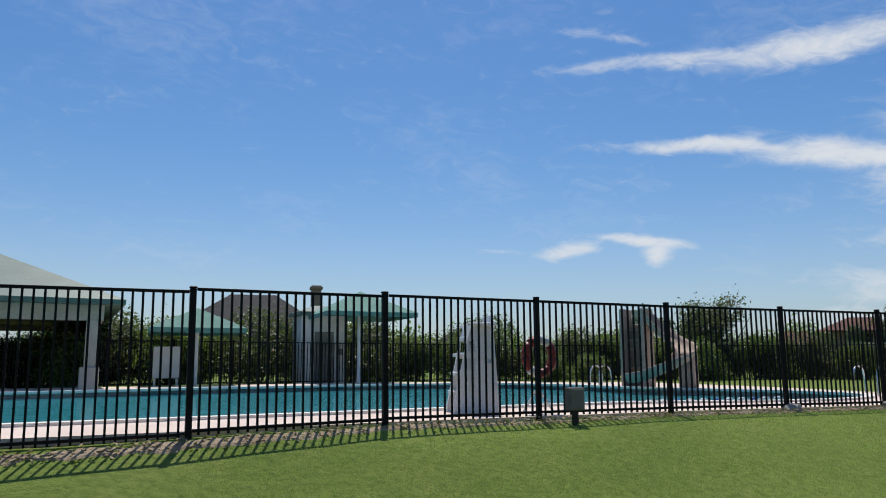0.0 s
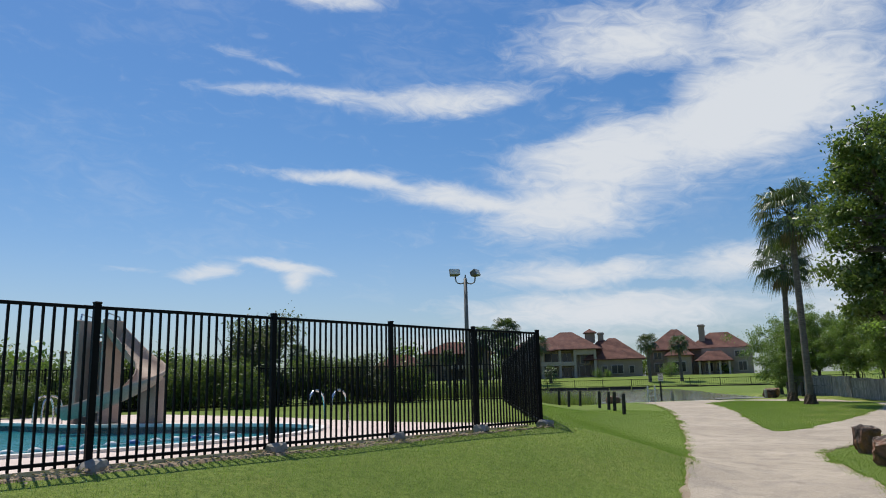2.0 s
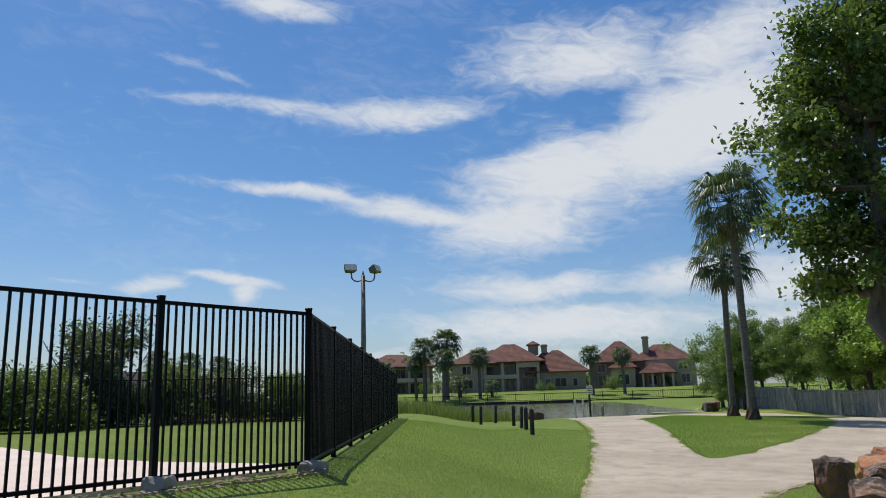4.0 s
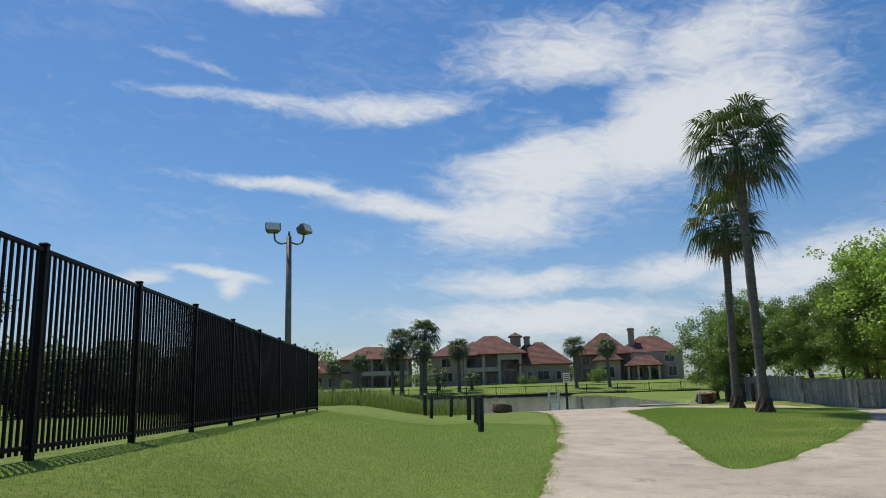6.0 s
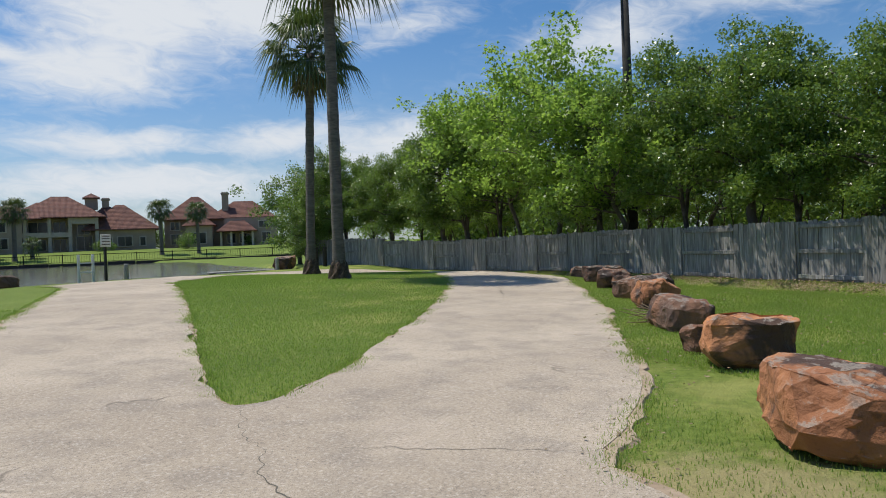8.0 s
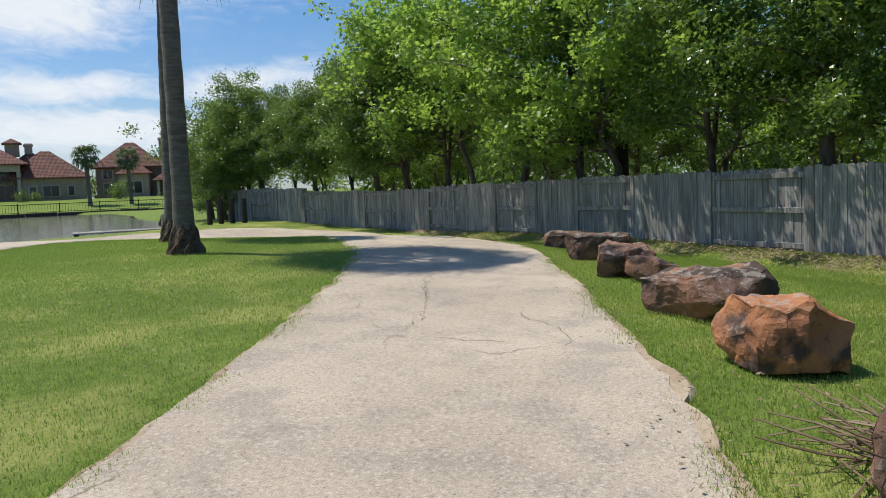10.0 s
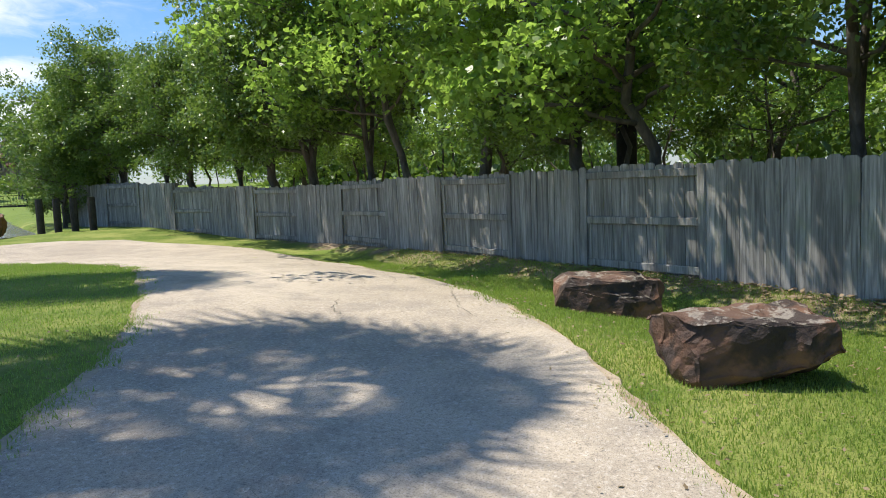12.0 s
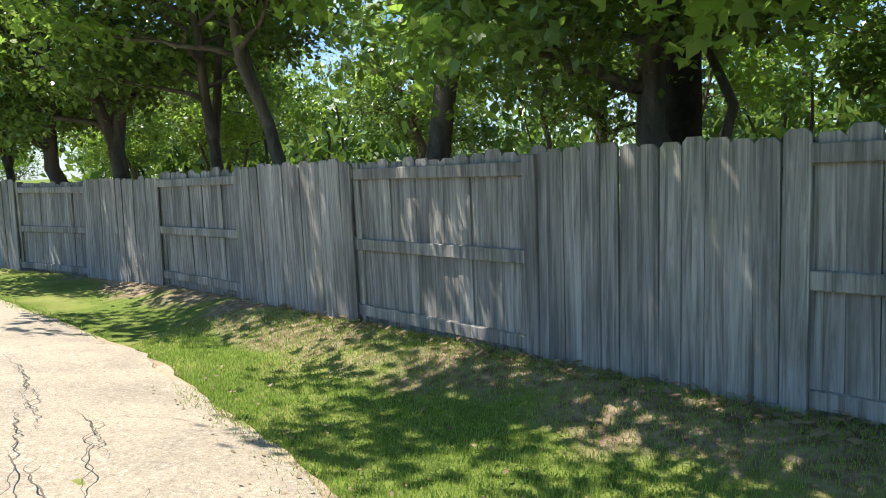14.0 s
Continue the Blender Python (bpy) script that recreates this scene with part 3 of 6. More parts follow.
swimming_pool = empty("swimming_pool", Matrix(), "freeform swimming pool of clear turquoise water with pale coping", "swimming pool")
ring_wall("tile_band", pool_line, -0.3, 0.72, TILE, swimming_pool)
n = len(pool_line)
mesh_object("water", [(x, y, 0.585) for x, y in pool_line], [tuple(range(n))], TEAL, swimming_pool, "turquoise pool water with small ripples")
mesh_object("basin_floor", [(x, y, -0.3) for x, y in pool_line], [tuple(range(n))], TILE, swimming_pool)
lip = [offset_line(pool_line, s) for s in (-0.05, 0.12)]
mesh_object("coping", [(x, y, z) for z in (0.69, 0.745) for line in lip for x, y in line],
            [f for i in range(n) for j in [(i + 1) % n] for f in ((2 * n + i, 2 * n + j, 3 * n + j, 3 * n + i), (i, j, 2 * n + j, 2 * n + i), (n + i, 3 * n + i, 3 * n + j, n + j))], COPING, swimming_pool, "white stone coping")

# floats strung across the pool
rope = empty("lane_rope", Matrix(), "string of white and blue floats across the pool", "lane rope")
ends = (Vector((2.4, 13.0, 0.6)), Vector((6.9, 15.2, 0.6)))
v, f = tube([ends[0], ends[1]], [0.008, 0.008], 5)
mesh_object("cable", v, f, WHITE, rope)
fl = bmesh.new()
bmesh.ops.create_uvsphere(fl, u_segments=8, v_segments=6, radius=0.05, matrix=Matrix.Diagonal((1.7, 1, 0.9, 1)))
FLOAT_BLUE = plain("blue_plastic", (0.03, 0.10, 0.30), (0.05, 0.14, 0.36), 3, 40, 0.5)
for i in range(15):
    ob = part("float", fl.copy(), WHITE if i % 3 else FLOAT_BLUE, rope, smooth=True)
    ob.matrix_basis = Matrix.Translation(ends[0].lerp(ends[1], (i + 0.5) / 15))
fl.free()


# ---- things by the pool ----
def lifeguard_chair(m):
    ob = empty("lifeguard_chair", m, "tall white moulded-plastic lifeguard chair with step openings", "lifeguard chair")
    for y0, y1, name in ((-0.24, -0.19, "side_panel"), (0.19, 0.24, "side_panel")):
        bm = bmesh.new()
        hole = [[(-0.16, 0.28), (-0.02, 0.28), (-0.02, 0.42), (-0.15, 0.42)], [(-0.14, 0.5), (-0.02, 0.5), (-0.02, 0.64), (-0.13, 0.64)], [(-0.12, 0.72), (-0.02, 0.72), (-0.02, 0.84), (-0.11, 0.84)], [(0.08, 0.58), (0.17, 0.58), (0.17, 0.64), (0.08, 0.64)]]
        outer = [(-0.3, 0.0), (0.27, 0.0), (0.25, 0.25), (0.22, 0.7), (0.2, 1.05), (-0.06, 1.07), (-0.12, 0.86)]
        edges = []
        for loop in (outer, *hole):
            vs = [bm.verts.new((x, y0, z)) for x, z in loop]
            edges += [bm.edges.new((vs[i], vs[(i + 1) % len(vs)])) for i in range(len(vs))]
        bmesh.ops.triangle_fill(bm, use_beauty=True, edges=edges)
        got = bmesh.ops.extrude_face_region(bm, geom=bm.faces[:])
        for g in got["geom"]:
            if isinstance(g, bmesh.types.BMVert):
                g.co.y = y1
        part(name, bm, WHITE, ob)
    for z, x in ((0.22, -0.2), (0.44, -0.17), (0.66, -0.14)):
        part("step", boxes((x - 0.08, x + 0.12, -0.19, 0.19, z, z + 0.04), bevel=0.008), WHITE, ob)
    part("seat", boxes((-0.14, 0.2, -0.19, 0.19, 0.86, 0.9), bevel=0.01), WHITE, ob)
    part("backrest", boxes((0.16, 0.2, -0.19, 0.19, 0.3, 1.16), bevel=0.012), WHITE, ob)
    for y in (-0.26, 0.26):
        part("armrest", boxes((-0.12, 0.22, y - 0.035, y + 0.035, 1.02, 1.06), bevel=0.01), WHITE, ob)
    return ob


lifeguard_chair(pose(0.36, 9.0, 0.715, 0, 0, 10))


def channel(points, width, wall, sides=9):
    """A half-open chute swept along points."""
    verts, faces = [], []
    n = len(points)
    for i, p in enumerate(points):
        way = (Vector(points[min(i + 1, n - 1)]) - Vector(points[max(i - 1, 0)])).normalized()
        side = way.cross(Vector((0, 0, 1))).normalized()
        up = side.cross(way)
        for r in (width, width - wall):
            for k in range(sides):
                a = math.pi * (1.0 + k / (sides - 1)) 
                verts.append(Vector(p) + side * math.cos(a) * r + up * (math.sin(a) * r * 0.9))
    w = 2 * sides
    for i in range(n - 1):
        for k in range(sides - 1):
            a = i * w + k
            faces += [(a, a + 1, a + 1 + w, a + w), (a + sides, a + sides + w, a + sides + 1 + w, a + sides + 1)]
        for k in (0, sides - 1):
            a = i * w + k
            faces.append((a, a + w, a + w + sides, a + sides))
    return verts, faces


slide = empty("water_slide", pose(5.0, 19.0, 0.715, 0, 0, -40), "tall beige fibreglass pool slide with a curling chute", "water slide")
part("tower", boxes((-0.36, -0.28, -0.3, 0.3, 0, 1.98), (0.22, 0.3, -0.3, 0.3, 0, 1.98), (-0.36, 0.3, 0.26, 0.32, 0, 1.6), bevel=0.015), FIBREGLASS, slide)
chute = [(0.0, 0.0, 1.95), (0.25, -0.02, 1.9), (0.6, -0.05, 1.6), (0.95, -0.12, 1.3), (1.3, -0.3, 1.1), (1.5, -0.65, 0.92), (1.4, -1.0, 0.75), (1.1, -1.2, 0.58), (0.7, -1.3, 0.42), (0.35, -1.35, 0.36)]
pts3 = smooth_line(chute, 0.12)
v, f = channel([tuple(p) for p in pts3], 0.27, 0.02)
mesh_object("chute", v, f, FIBREGLASS, slide, smooth=True)
part("support_column", boxes((1.25, 1.62, -0.55, -0.2, 0, 0.85), bevel=0.03), FIBREGLASS, slide)
for i in range(7):
    part("step", boxes((-0.28, 0.22, 0.1, 0.24, 0.22 + i * 0.24, 0.25 + i * 0.24)), FIBREGLASS, slide)
for s in (-0.32, 0.26):
    v, f = tube([(s, 0.3, 1.6), (s, 0.15, 2.05), (s, -0.2, 2.1), (s, -0.3, 1.7)], [0.018] * 4, 6)
    mesh_object("handrail", v, f, STEEL, slide)


def pool_ladder(m):
    ob = empty("pool_ladder", m, "curved stainless steel pool ladder rails", "pool ladder", "pool ladders")
    for s in (-0.22, 0.22):
        v, f = tube(smooth_line([(s, 0.35, 0.0), (s, 0.34, 0.3), (s, 0.28, 0.48), (s, 0.14, 0.54), (s, 0.02, 0.46), (s, -0.02, 0.25), (s, -0.03, -0.4)], 0.06), [0.019] * 200, 8)
        mesh_object("rail", v, f, STEEL, ob, smooth=True)
    for z in (-0.1, -0.3):
        v, f = tube([(-0.22, -0.03, z), (0.22, -0.03, z)], [0.015, 0.015], 6)
        mesh_object("rung", v, f, STEEL, ob)
    return ob


ladder = pool_ladder(pose(7.65, 13.5, 0.715, 0, 0, -60))
copy_thing(ladder, pose(4.0, 19.6, 0.715, 0, 0, -70))

cabinet = empty("utility_box", pose(1.4, 7.98, 0.6, 0, 0, 20), "small grey metal utility box on a post outside the fence", "utility box")
part("housing", boxes((-0.09, 0.09, -0.06, 0.06, 0.2, 0.44), bevel=0.01), GALVANISED, cabinet)
part("door", boxes((-0.075, 0.075, -0.068, -0.06, 0.22, 0.42), bevel=0.003), GALVANISED, cabinet)
part("post", boxes((-0.03, 0.03, -0.025, 0.025, -0.15, 0.2), bevel=0.004), POST_WOOD, cabinet)


def hip_roof(bm, x0, x1, y0, y1, z0, z1, over=0.4, inset=None):
    """A hipped roof with eaves over a rectangle."""
    x0, x1, y0, y1 = x0 - over, x1 + over, y0 - over, y1 + over
    i = min(x1 - x0, y1 - y0) / 2 - 0.01 if inset is None else inset
    rim = [(x0, y0), (x1, y0), (x1, y1), (x0, y1)]
    ridge = [(x0 + i, y0 + i), (x1 - i, y0 + i), (x1 - i, y1 - i), (x0 + i, y1 - i)]
    low = [bm.verts.new((*p, z0 - 0.12)) for p in rim]
    eave = [bm.verts.new((*p, z0)) for p in rim]
    top = [bm.verts.new((*p, z1)) for p in ridge]
    for k in range(4):
        j = (k + 1) % 4
        bm.faces.new((low[k], low[j], eave[j], eave[k]))
        bm.faces.new((eave[k], eave[j], top[j], top[k]))
    bm.faces.new(top)
    bm.faces.new(low[::-1])
    return bm


pavilion = empty("pavilion", pose(-8.6, 18.4, 0.62, 0, 0, 27), "open pool pavilion with a green metal hip roof", "pavilion")
bm = bmesh.new()
hip_roof(bm, -9.2, 0.1, -0.3, 7.0, 2.25, 4.1, 0.45)
part("roof", bm, GREEN_ROOF, pavilion, "pale green standing-seam roof")
part("beam", boxes((-9.2, 0.1, -0.25, -0.05, 1.75, 2.13), (-9.2, 0.1, 6.8, 7.0, 1.75, 2.13), (-9.2, -9.0, 0, 6.8, 1.75, 2.13), (-0.1, 0.1, -0.05, 6.8, 1.75, 2.13)), STUCCO, pavilion)
part("ceiling", boxes((-9.0, -0.1, -0.05, 6.8, 1.95, 2.0)), DARK_WOOD, pavilion)
for x in (-9.0, -4.5, -0.15):
    for y in (-0.15, 6.9):
        part("column", boxes((x - 0.13, x + 0.13, y - 0.13, y + 0.13, 0.0, 1.76), bevel=0.01), STUCCO, pavilion)
        part("column_base", boxes((x - 0.22, x + 0.22, y - 0.22, y + 0.22, 0.0, 0.62), bevel=0.02), STUCCO, pavilion, "beige stone column base")


def canopy(m, half, top, eave):
    ob = empty("shade_canopy", m, "green square canvas shade canopy on a white post", "canopy", "shade canopies")
    bm = bmesh.new()
    rim = [bm.verts.new((x, y, eave)) for x, y in ((-half, -half), (0, -half * 0.96), (half, -half), (half * 0.96, 0), (half, half), (0, half * 0.96), (-half, half), (-half * 0.96, 0))]
    low = [bm.verts.new((v.co.x, v.co.y, eave - 0.14)) for v in rim]
    apex = bm.verts.new((0, 0, top))
    for k in range(8):
        j = (k + 1) % 8
        bm.faces.new((rim[k], rim[j], apex))
        bm.faces.new((low[k], low[j], rim[j], rim[k]))
    part("canvas", bm, CANVAS, ob)
    v, f = tube([(0, 0, 0), (0, 0, top - 0.03)], [0.07, 0.06], 10)
    mesh_object("post", v, f, WHITE, ob)
    for x, y in ((-1, -1), (1, -1), (1, 1), (-1, 1)):
        v, f = tube([(0, 0, top - 0.08), (x * half * 0.97, y * half * 0.97, eave - 0.02)], [0.02, 0.015], 5)
        mesh_object("rib", v, f, WHITE, ob)
    return ob


canopy(pose(-7.2, 21.6, 0.69, 0, 0, 20), 1.3, 2.25, 1.62)
canopy(pose(-2.7, 23.8, 0.69, 0, 0, 24), 1.45, 2.95, 2.2)

shed = empty("pool_shed", pose(-4.2, 24.9, 0.66, 0, 0, 25), "small pale grey pump shed beside the pool", "shed")
part("wall", boxes((-0.75, 0.75, -0.6, 0.6, 0, 2.35), bevel=0.02), WHITE, shed)
part("door", boxes((-0.3, 0.35, -0.625, -0.6, 0.02, 1.7), bevel=0.005), GALVANISED, shed, "grey steel door")
part("vent", boxes((0.45, 0.68, -0.62, -0.6, 0.95, 1.15)), GALVANISED, shed)
bm = bmesh.new()
hip_roof(bm, -0.75, 0.75, -0.6, 0.6, 2.35, 2.6, 0.12)
part("roof", bm, GREEN_ROOF, shed)

board = empty("notice_board", pose(-7.9, 21.2, 0.69, 0, 0, 15), "white pool rules board on two posts", "notice board")
part("panel", boxes((-0.36, 0.36, -0.02, 0.02, 0.22, 1.12), bevel=0.008), WHITE, board)
for x in (-0.3, 0.3):
    part("post", boxes((x - 0.03, x + 0.03, 0.02, 0.06, -0.05, 1.1)), WHITE, board)

buoy = empty("lifebuoy_stand", pose(1.12, 8.85, 0.715, 0, 0, 15), "red and white lifebuoy hung on a white stand", "lifebuoy")
RED = plain("red_plastic", (0.16, 0.015, 0.015), (0.22, 0.025, 0.022), 3, 40, 0.5)
for k in range(8):
    arc = [(0.17 * math.cos(a), -0.06, 0.66 + 0.2 * math.sin(a)) for a in np.linspace(k * math.pi / 4, (k + 1) * math.pi / 4, 5)]
    v, f = tube(arc, [0.055] * 5, 9)
    mesh_object("ring_section", v, f, WHITE if k % 4 == 1 else RED, buoy, smooth=True)
part("post", boxes((-0.02, 0.02, -0.02, 0.02, 0, 0.9), bevel=0.004), WHITE, buoy)
for s in (-1, 1):
    v, f = tube([(0, 0, 0.3), (s * 0.2, 0.0, 0.0)], [0.014, 0.014], 6)
    mesh_object("brace", v, f, WHITE, buoy)

# the floodlight mast behind the fence
mast = empty("floodlight_mast", pose(19.35, 29.75, ground_z(19.35, 29.75) - 0.05), "grey metal mast carrying two square floodlights", "floodlight mast")
v, f = tube([(0, 0, 0), (0, 0, 2.7), (0, 0, 5.05)], [0.1, 0.09, 0.075], 10)
mesh_object("pole", v, f, GALVANISED, mast, smooth=True)
for s in (-1, 1):
    v, f = tube(smooth_line([(0, 0, 4.9), (s * 0.2, -s * 0.06, 4.82), (s * 0.38, -s * 0.1, 4.9), (s * 0.42, -s * 0.11, 5.15)], 0.08), [0.028] * 60, 6)
    mesh_object("arm", v, f, GALVANISED, mast, smooth=True)
    head = boxes((-0.23, 0.23, -0.15, 0.15, 0.0, 0.3), bevel=0.03)
    for vert in head.verts:
        if vert.co.y > 0:
            vert.co.x *= 0.72
            vert.co.z = 0.06 + vert.co.z * 0.7
    lamp = part("floodlight", head, GALVANISED, mast, "grey square floodlight head")
    lamp.matrix_basis = pose(s * 0.46, -s * 0.11, 5.13, -22, 0, 25 * s + 10)
    lens = part("lens", boxes((-0.2, 0.2, -0.162, -0.152, 0.03, 0.27)), TRIM, lamp, "pale glass lens")
v, f = tube([(0, 0, 5.0), (0, 0, 5.2)], [0.05, 0.02], 8)
mesh_object("finial", v, f, GALVANISED, mast)


# ---- timber bollards on the lawn ----
def bollard(m, tall=0.62):
    ob = empty("bollard", m, "dark weathered square timber bollard in the lawn", "bollard", "timber bollards")
    bm = boxes((-0.045, 0.045, -0.045, 0.045, -0.2, tall), bevel=0.009)
    for vert in bm.verts:
        if vert.co.z > 0.3:
            vert.co.z += vert.co.x * 0.25
            vert.co.x += 0.01
    part("shaft", bm, POST_WOOD, ob)
    part("top", boxes((-0.04, 0.04, -0.04, 0.04, tall + 0.006, tall + 0.02), bevel=0.006), POST_WOOD, ob, "split pale grey top")
    return ob


BOLLARDS = [(19.85, 20.98, 0), (21.3, 23.1, 2), (22.05, 24.3, -2), (22.95, 25.9, 3), (24.2, 28.7, -3), (24.0, 29.9, 2), (23.0, 27.9, -2)]
first = None
for x, y, lean in BOLLARDS:
    m = pose(x, y, ground_z(x, y), lean, -lean, lean * 7)
    first = copy_thing(first, m) if first else bollard(m)


# ---- the wooden fence ----
PICKET_W, WOOD_H, BAY = 0.1146, 1.14, 1.49
picket_meshes = []
for k in range(4):
    rng = random.Random(k)
    h, ear = WOOD_H + rng.uniform(-0.012, 0.012), 0.022
    w = PICKET_W / 2 - 0.0012
    outline = [(-w, 0.0), (w, 0.0), (w + rng.uniform(-0.002, 0.001), h - ear), (w - ear, h), (-w + ear, h), (-w, h - ear)]
    vs = [(x, y, z) for y in (-0.008, 0.008) for x, z in outline]
    fs = [(0, 1, 2, 3, 4, 5), (11, 10, 9, 8, 7, 6)] + [(i, i + 6, (i + 1) % 6 + 6, (i + 1) % 6) for i in range(6)]
    me = bpy.data.meshes.new("picket")
    me.from_pydata(vs, [], fs)
    me.materials.append(PINE)
    picket_meshes.append(me)


def mesh_of(bm, name, mat):
    me = bpy.data.meshes.new(name)
    bm.to_mesh(me)
    bm.free()
    me.materials.append(mat)
    return me


rail_mesh = mesh_of(boxes((0.0, BAY, -0.018, 0.018, -0.036, 0.036), bevel=0.004), "rail", PINE)
wood_post_mesh = mesh_of(boxes((-0.042, 0.042, -0.042, 0.042, -0.2, WOOD_H - 0.02), bevel=0.005), "post", PINE)


def wood_panel(m, showing_rails, seed):
    """A bay of the fence: +y is the side of the drive."""
    rng = random.Random(seed)
    label = "weathered grey pine fence bay with its rails showing" if showing_rails else "weathered grey pine fence bay of upright dog-eared pickets"
    ob = empty("wooden_fence_panel", m, label, "fence panel", "wooden fence bays")
    s = -1 if showing_rails else 1
    n = 13
    for i in range(n):
        x = BAY * (i + 0.5) / n
        lean = rng.gauss(0, 0.15)
        shared("picket", picket_meshes[rng.randrange(4)], ob, pose(x, s * 0.027 + rng.gauss(0, 0.0015), rng.gauss(0.0, 0.007), rng.gauss(0, 0.3), lean, rng.gauss(0, 0.8)))
    for z in (0.15, 0.60, 1.05):
        shared("rail", rail_mesh, ob, pose(0, 0, z, 0, rng.gauss(0, 0.25), 0))
    shared("post", wood_post_mesh, ob, pose(0, -0.04 if not showing_rails else -0.0, 0, 0, 0, 0))
    return ob


FENCE_SOUTH = Vector((-0.637, -0.770))
north = smooth_line([(36.5, 19.5), (38.2, 21.75), (39.25, 23.6), (40.1, 25.6), (41.2, 28.6), (42.6, 32.8)], 0.05)


def along(line, step):
    out, last = [line[0]], line[0]
    for p in line[1:]:
        if np.linalg.norm(p - last) >= step:
            out.append(p)
            last = p
    return out


BAYS = [0.08, 1.65, 3.0, 4.5, 6.15, 7.7, 9.12, 10.47] + [10.47 + BAY * k for k in range(1, 8)]
fence_posts = [tuple(Vector((36.5, 19.5)) + FENCE_SOUTH * k) for k in BAYS[::-1]] + [tuple(p) for p in along(north, BAY)[1:]]
start_index = 14
for k in range(len(fence_posts) - 1):
    a, b = fence_posts[k], fence_posts[k + 1]
    z = min(ground_z(*a), ground_z(*b)) - 0.06
    heading = math.degrees(math.atan2(b[1] - a[1], b[0] - a[0]))
    wood_panel(pose(a[0], a[1], z + random.Random(k).gauss(0, 0.012), random.Random(k + 50).gauss(0, 0.7), 0, heading) @ Matrix.Diagonal((math.hypot(b[0] - a[0], b[1] - a[1]) / BAY, 1, 1, 1)), (start_index - 1 - k) % 2 == 0, k)


# ---- foliage ----
def leaf_cloud(name, centres, radii, count, size, mat, parent=None, seed=0, hollow=0.5, droop=0.0, slim=0.5, label="", lobes=1):
    """Many small leaves in and about the given balls."""
    rng = np.random.default_rng(seed)
    c, r = np.array(centres, float), np.array(radii, float)
    if r.ndim == 1:
        r = np.repeat(r[:, None], 3, 1)
    w = (r[:, 0] * r[:, 2]) ** 1.0
    pick = rng.choice(len(c), count, p=w / w.sum())
    d = rng.normal(size=(count, 3))
    d /= np.linalg.norm(d, axis=1)[:, None]
    depth = hollow + (1 - hollow) * rng.random(count) ** 0.6
    depth *= 1 + 0.22 * np.sin(d[:, 0] * 7 + pick) * np.sin(d[:, 1] * 6 + pick * 2) * np.sin(d[:, 2] * 8)
    p = c[pick] + d * r[pick] * depth[:, None]
    # twigs gather the leaves in small bunches
    k = max(1, count // 14)
    seat = p[rng.integers(0, count, k)]
    near = rng.integers(0, k, count)
    gather = rng.random(count) < 0.68
    p = np.where(gather[:, None], seat[near] + rng.normal(size=(count, 3)) * size * 1.3, p)
    way = d * 0.6 + rng.normal(size=(count, 3)) * 0.8
    way[:, 2] -= 0.2 + droop
    way /= np.linalg.norm(way, axis=1)[:, None]
    up = rng.normal(size=(count, 3)) * 0.7 + np.array([0, 0, 1.0]) + d * 0.4
    side = np.cross(way, up)
    side /= np.linalg.norm(side, axis=1)[:, None] + 1e-9
    s = size * rng.uniform(0.6, 1.25, count)[:, None]
    bend = np.cross(side, way) * s * 0.12
    quad = np.stack([p, p + way * s * 0.5 + side * s * slim * 0.5 + bend, p + way * s, p + way * s * 0.5 - side * s * slim * 0.5 + bend], 1)
    if lobes > 1:
        fans = [quad]
        for turn, long in ((0.85, 0.78), (-0.85, 0.78)):
            ca, sa = math.cos(turn), math.sin(turn)
            w2, s2 = (way * ca + side * sa) * long, (side * ca - way * sa) * long
            fans.append(np.stack([p, p + w2 * s * 0.5 + s2 * s * slim * 0.4 + bend, p + w2 * s, p + w2 * s * 0.5 - s2 * s * slim * 0.4 + bend], 1))
        quad = np.concatenate(fans)
        count *= 3
    me = bpy.data.meshes.new(name)
    me.vertices.add(count * 4)
    me.vertices.foreach_set("co", quad.reshape(-1))
    me.loops.add(count * 4)
    me.loops.foreach_set("vertex_index", np.arange(count * 4))
    me.polygons.add(count)
    me.polygons.foreach_set("loop_start", np.arange(count) * 4)
    me.materials.append(mat)
    me.update()
    me.validate()
    ob = new(name, me)
    ob.parent = parent
    return tagged(ob, label)


def crooked(a, b, bend, rng, n=6):
    a, b = Vector(a), Vector(b)
    pts = []
    for i in range(n + 1):
        t = i / n
        j = Vector((rng.gauss(0, 1), rng.gauss(0, 1), rng.gauss(0, 0.4))) * bend * math.sin(math.pi * t)
        pts.append(a.lerp(b, t) + j)
    return pts


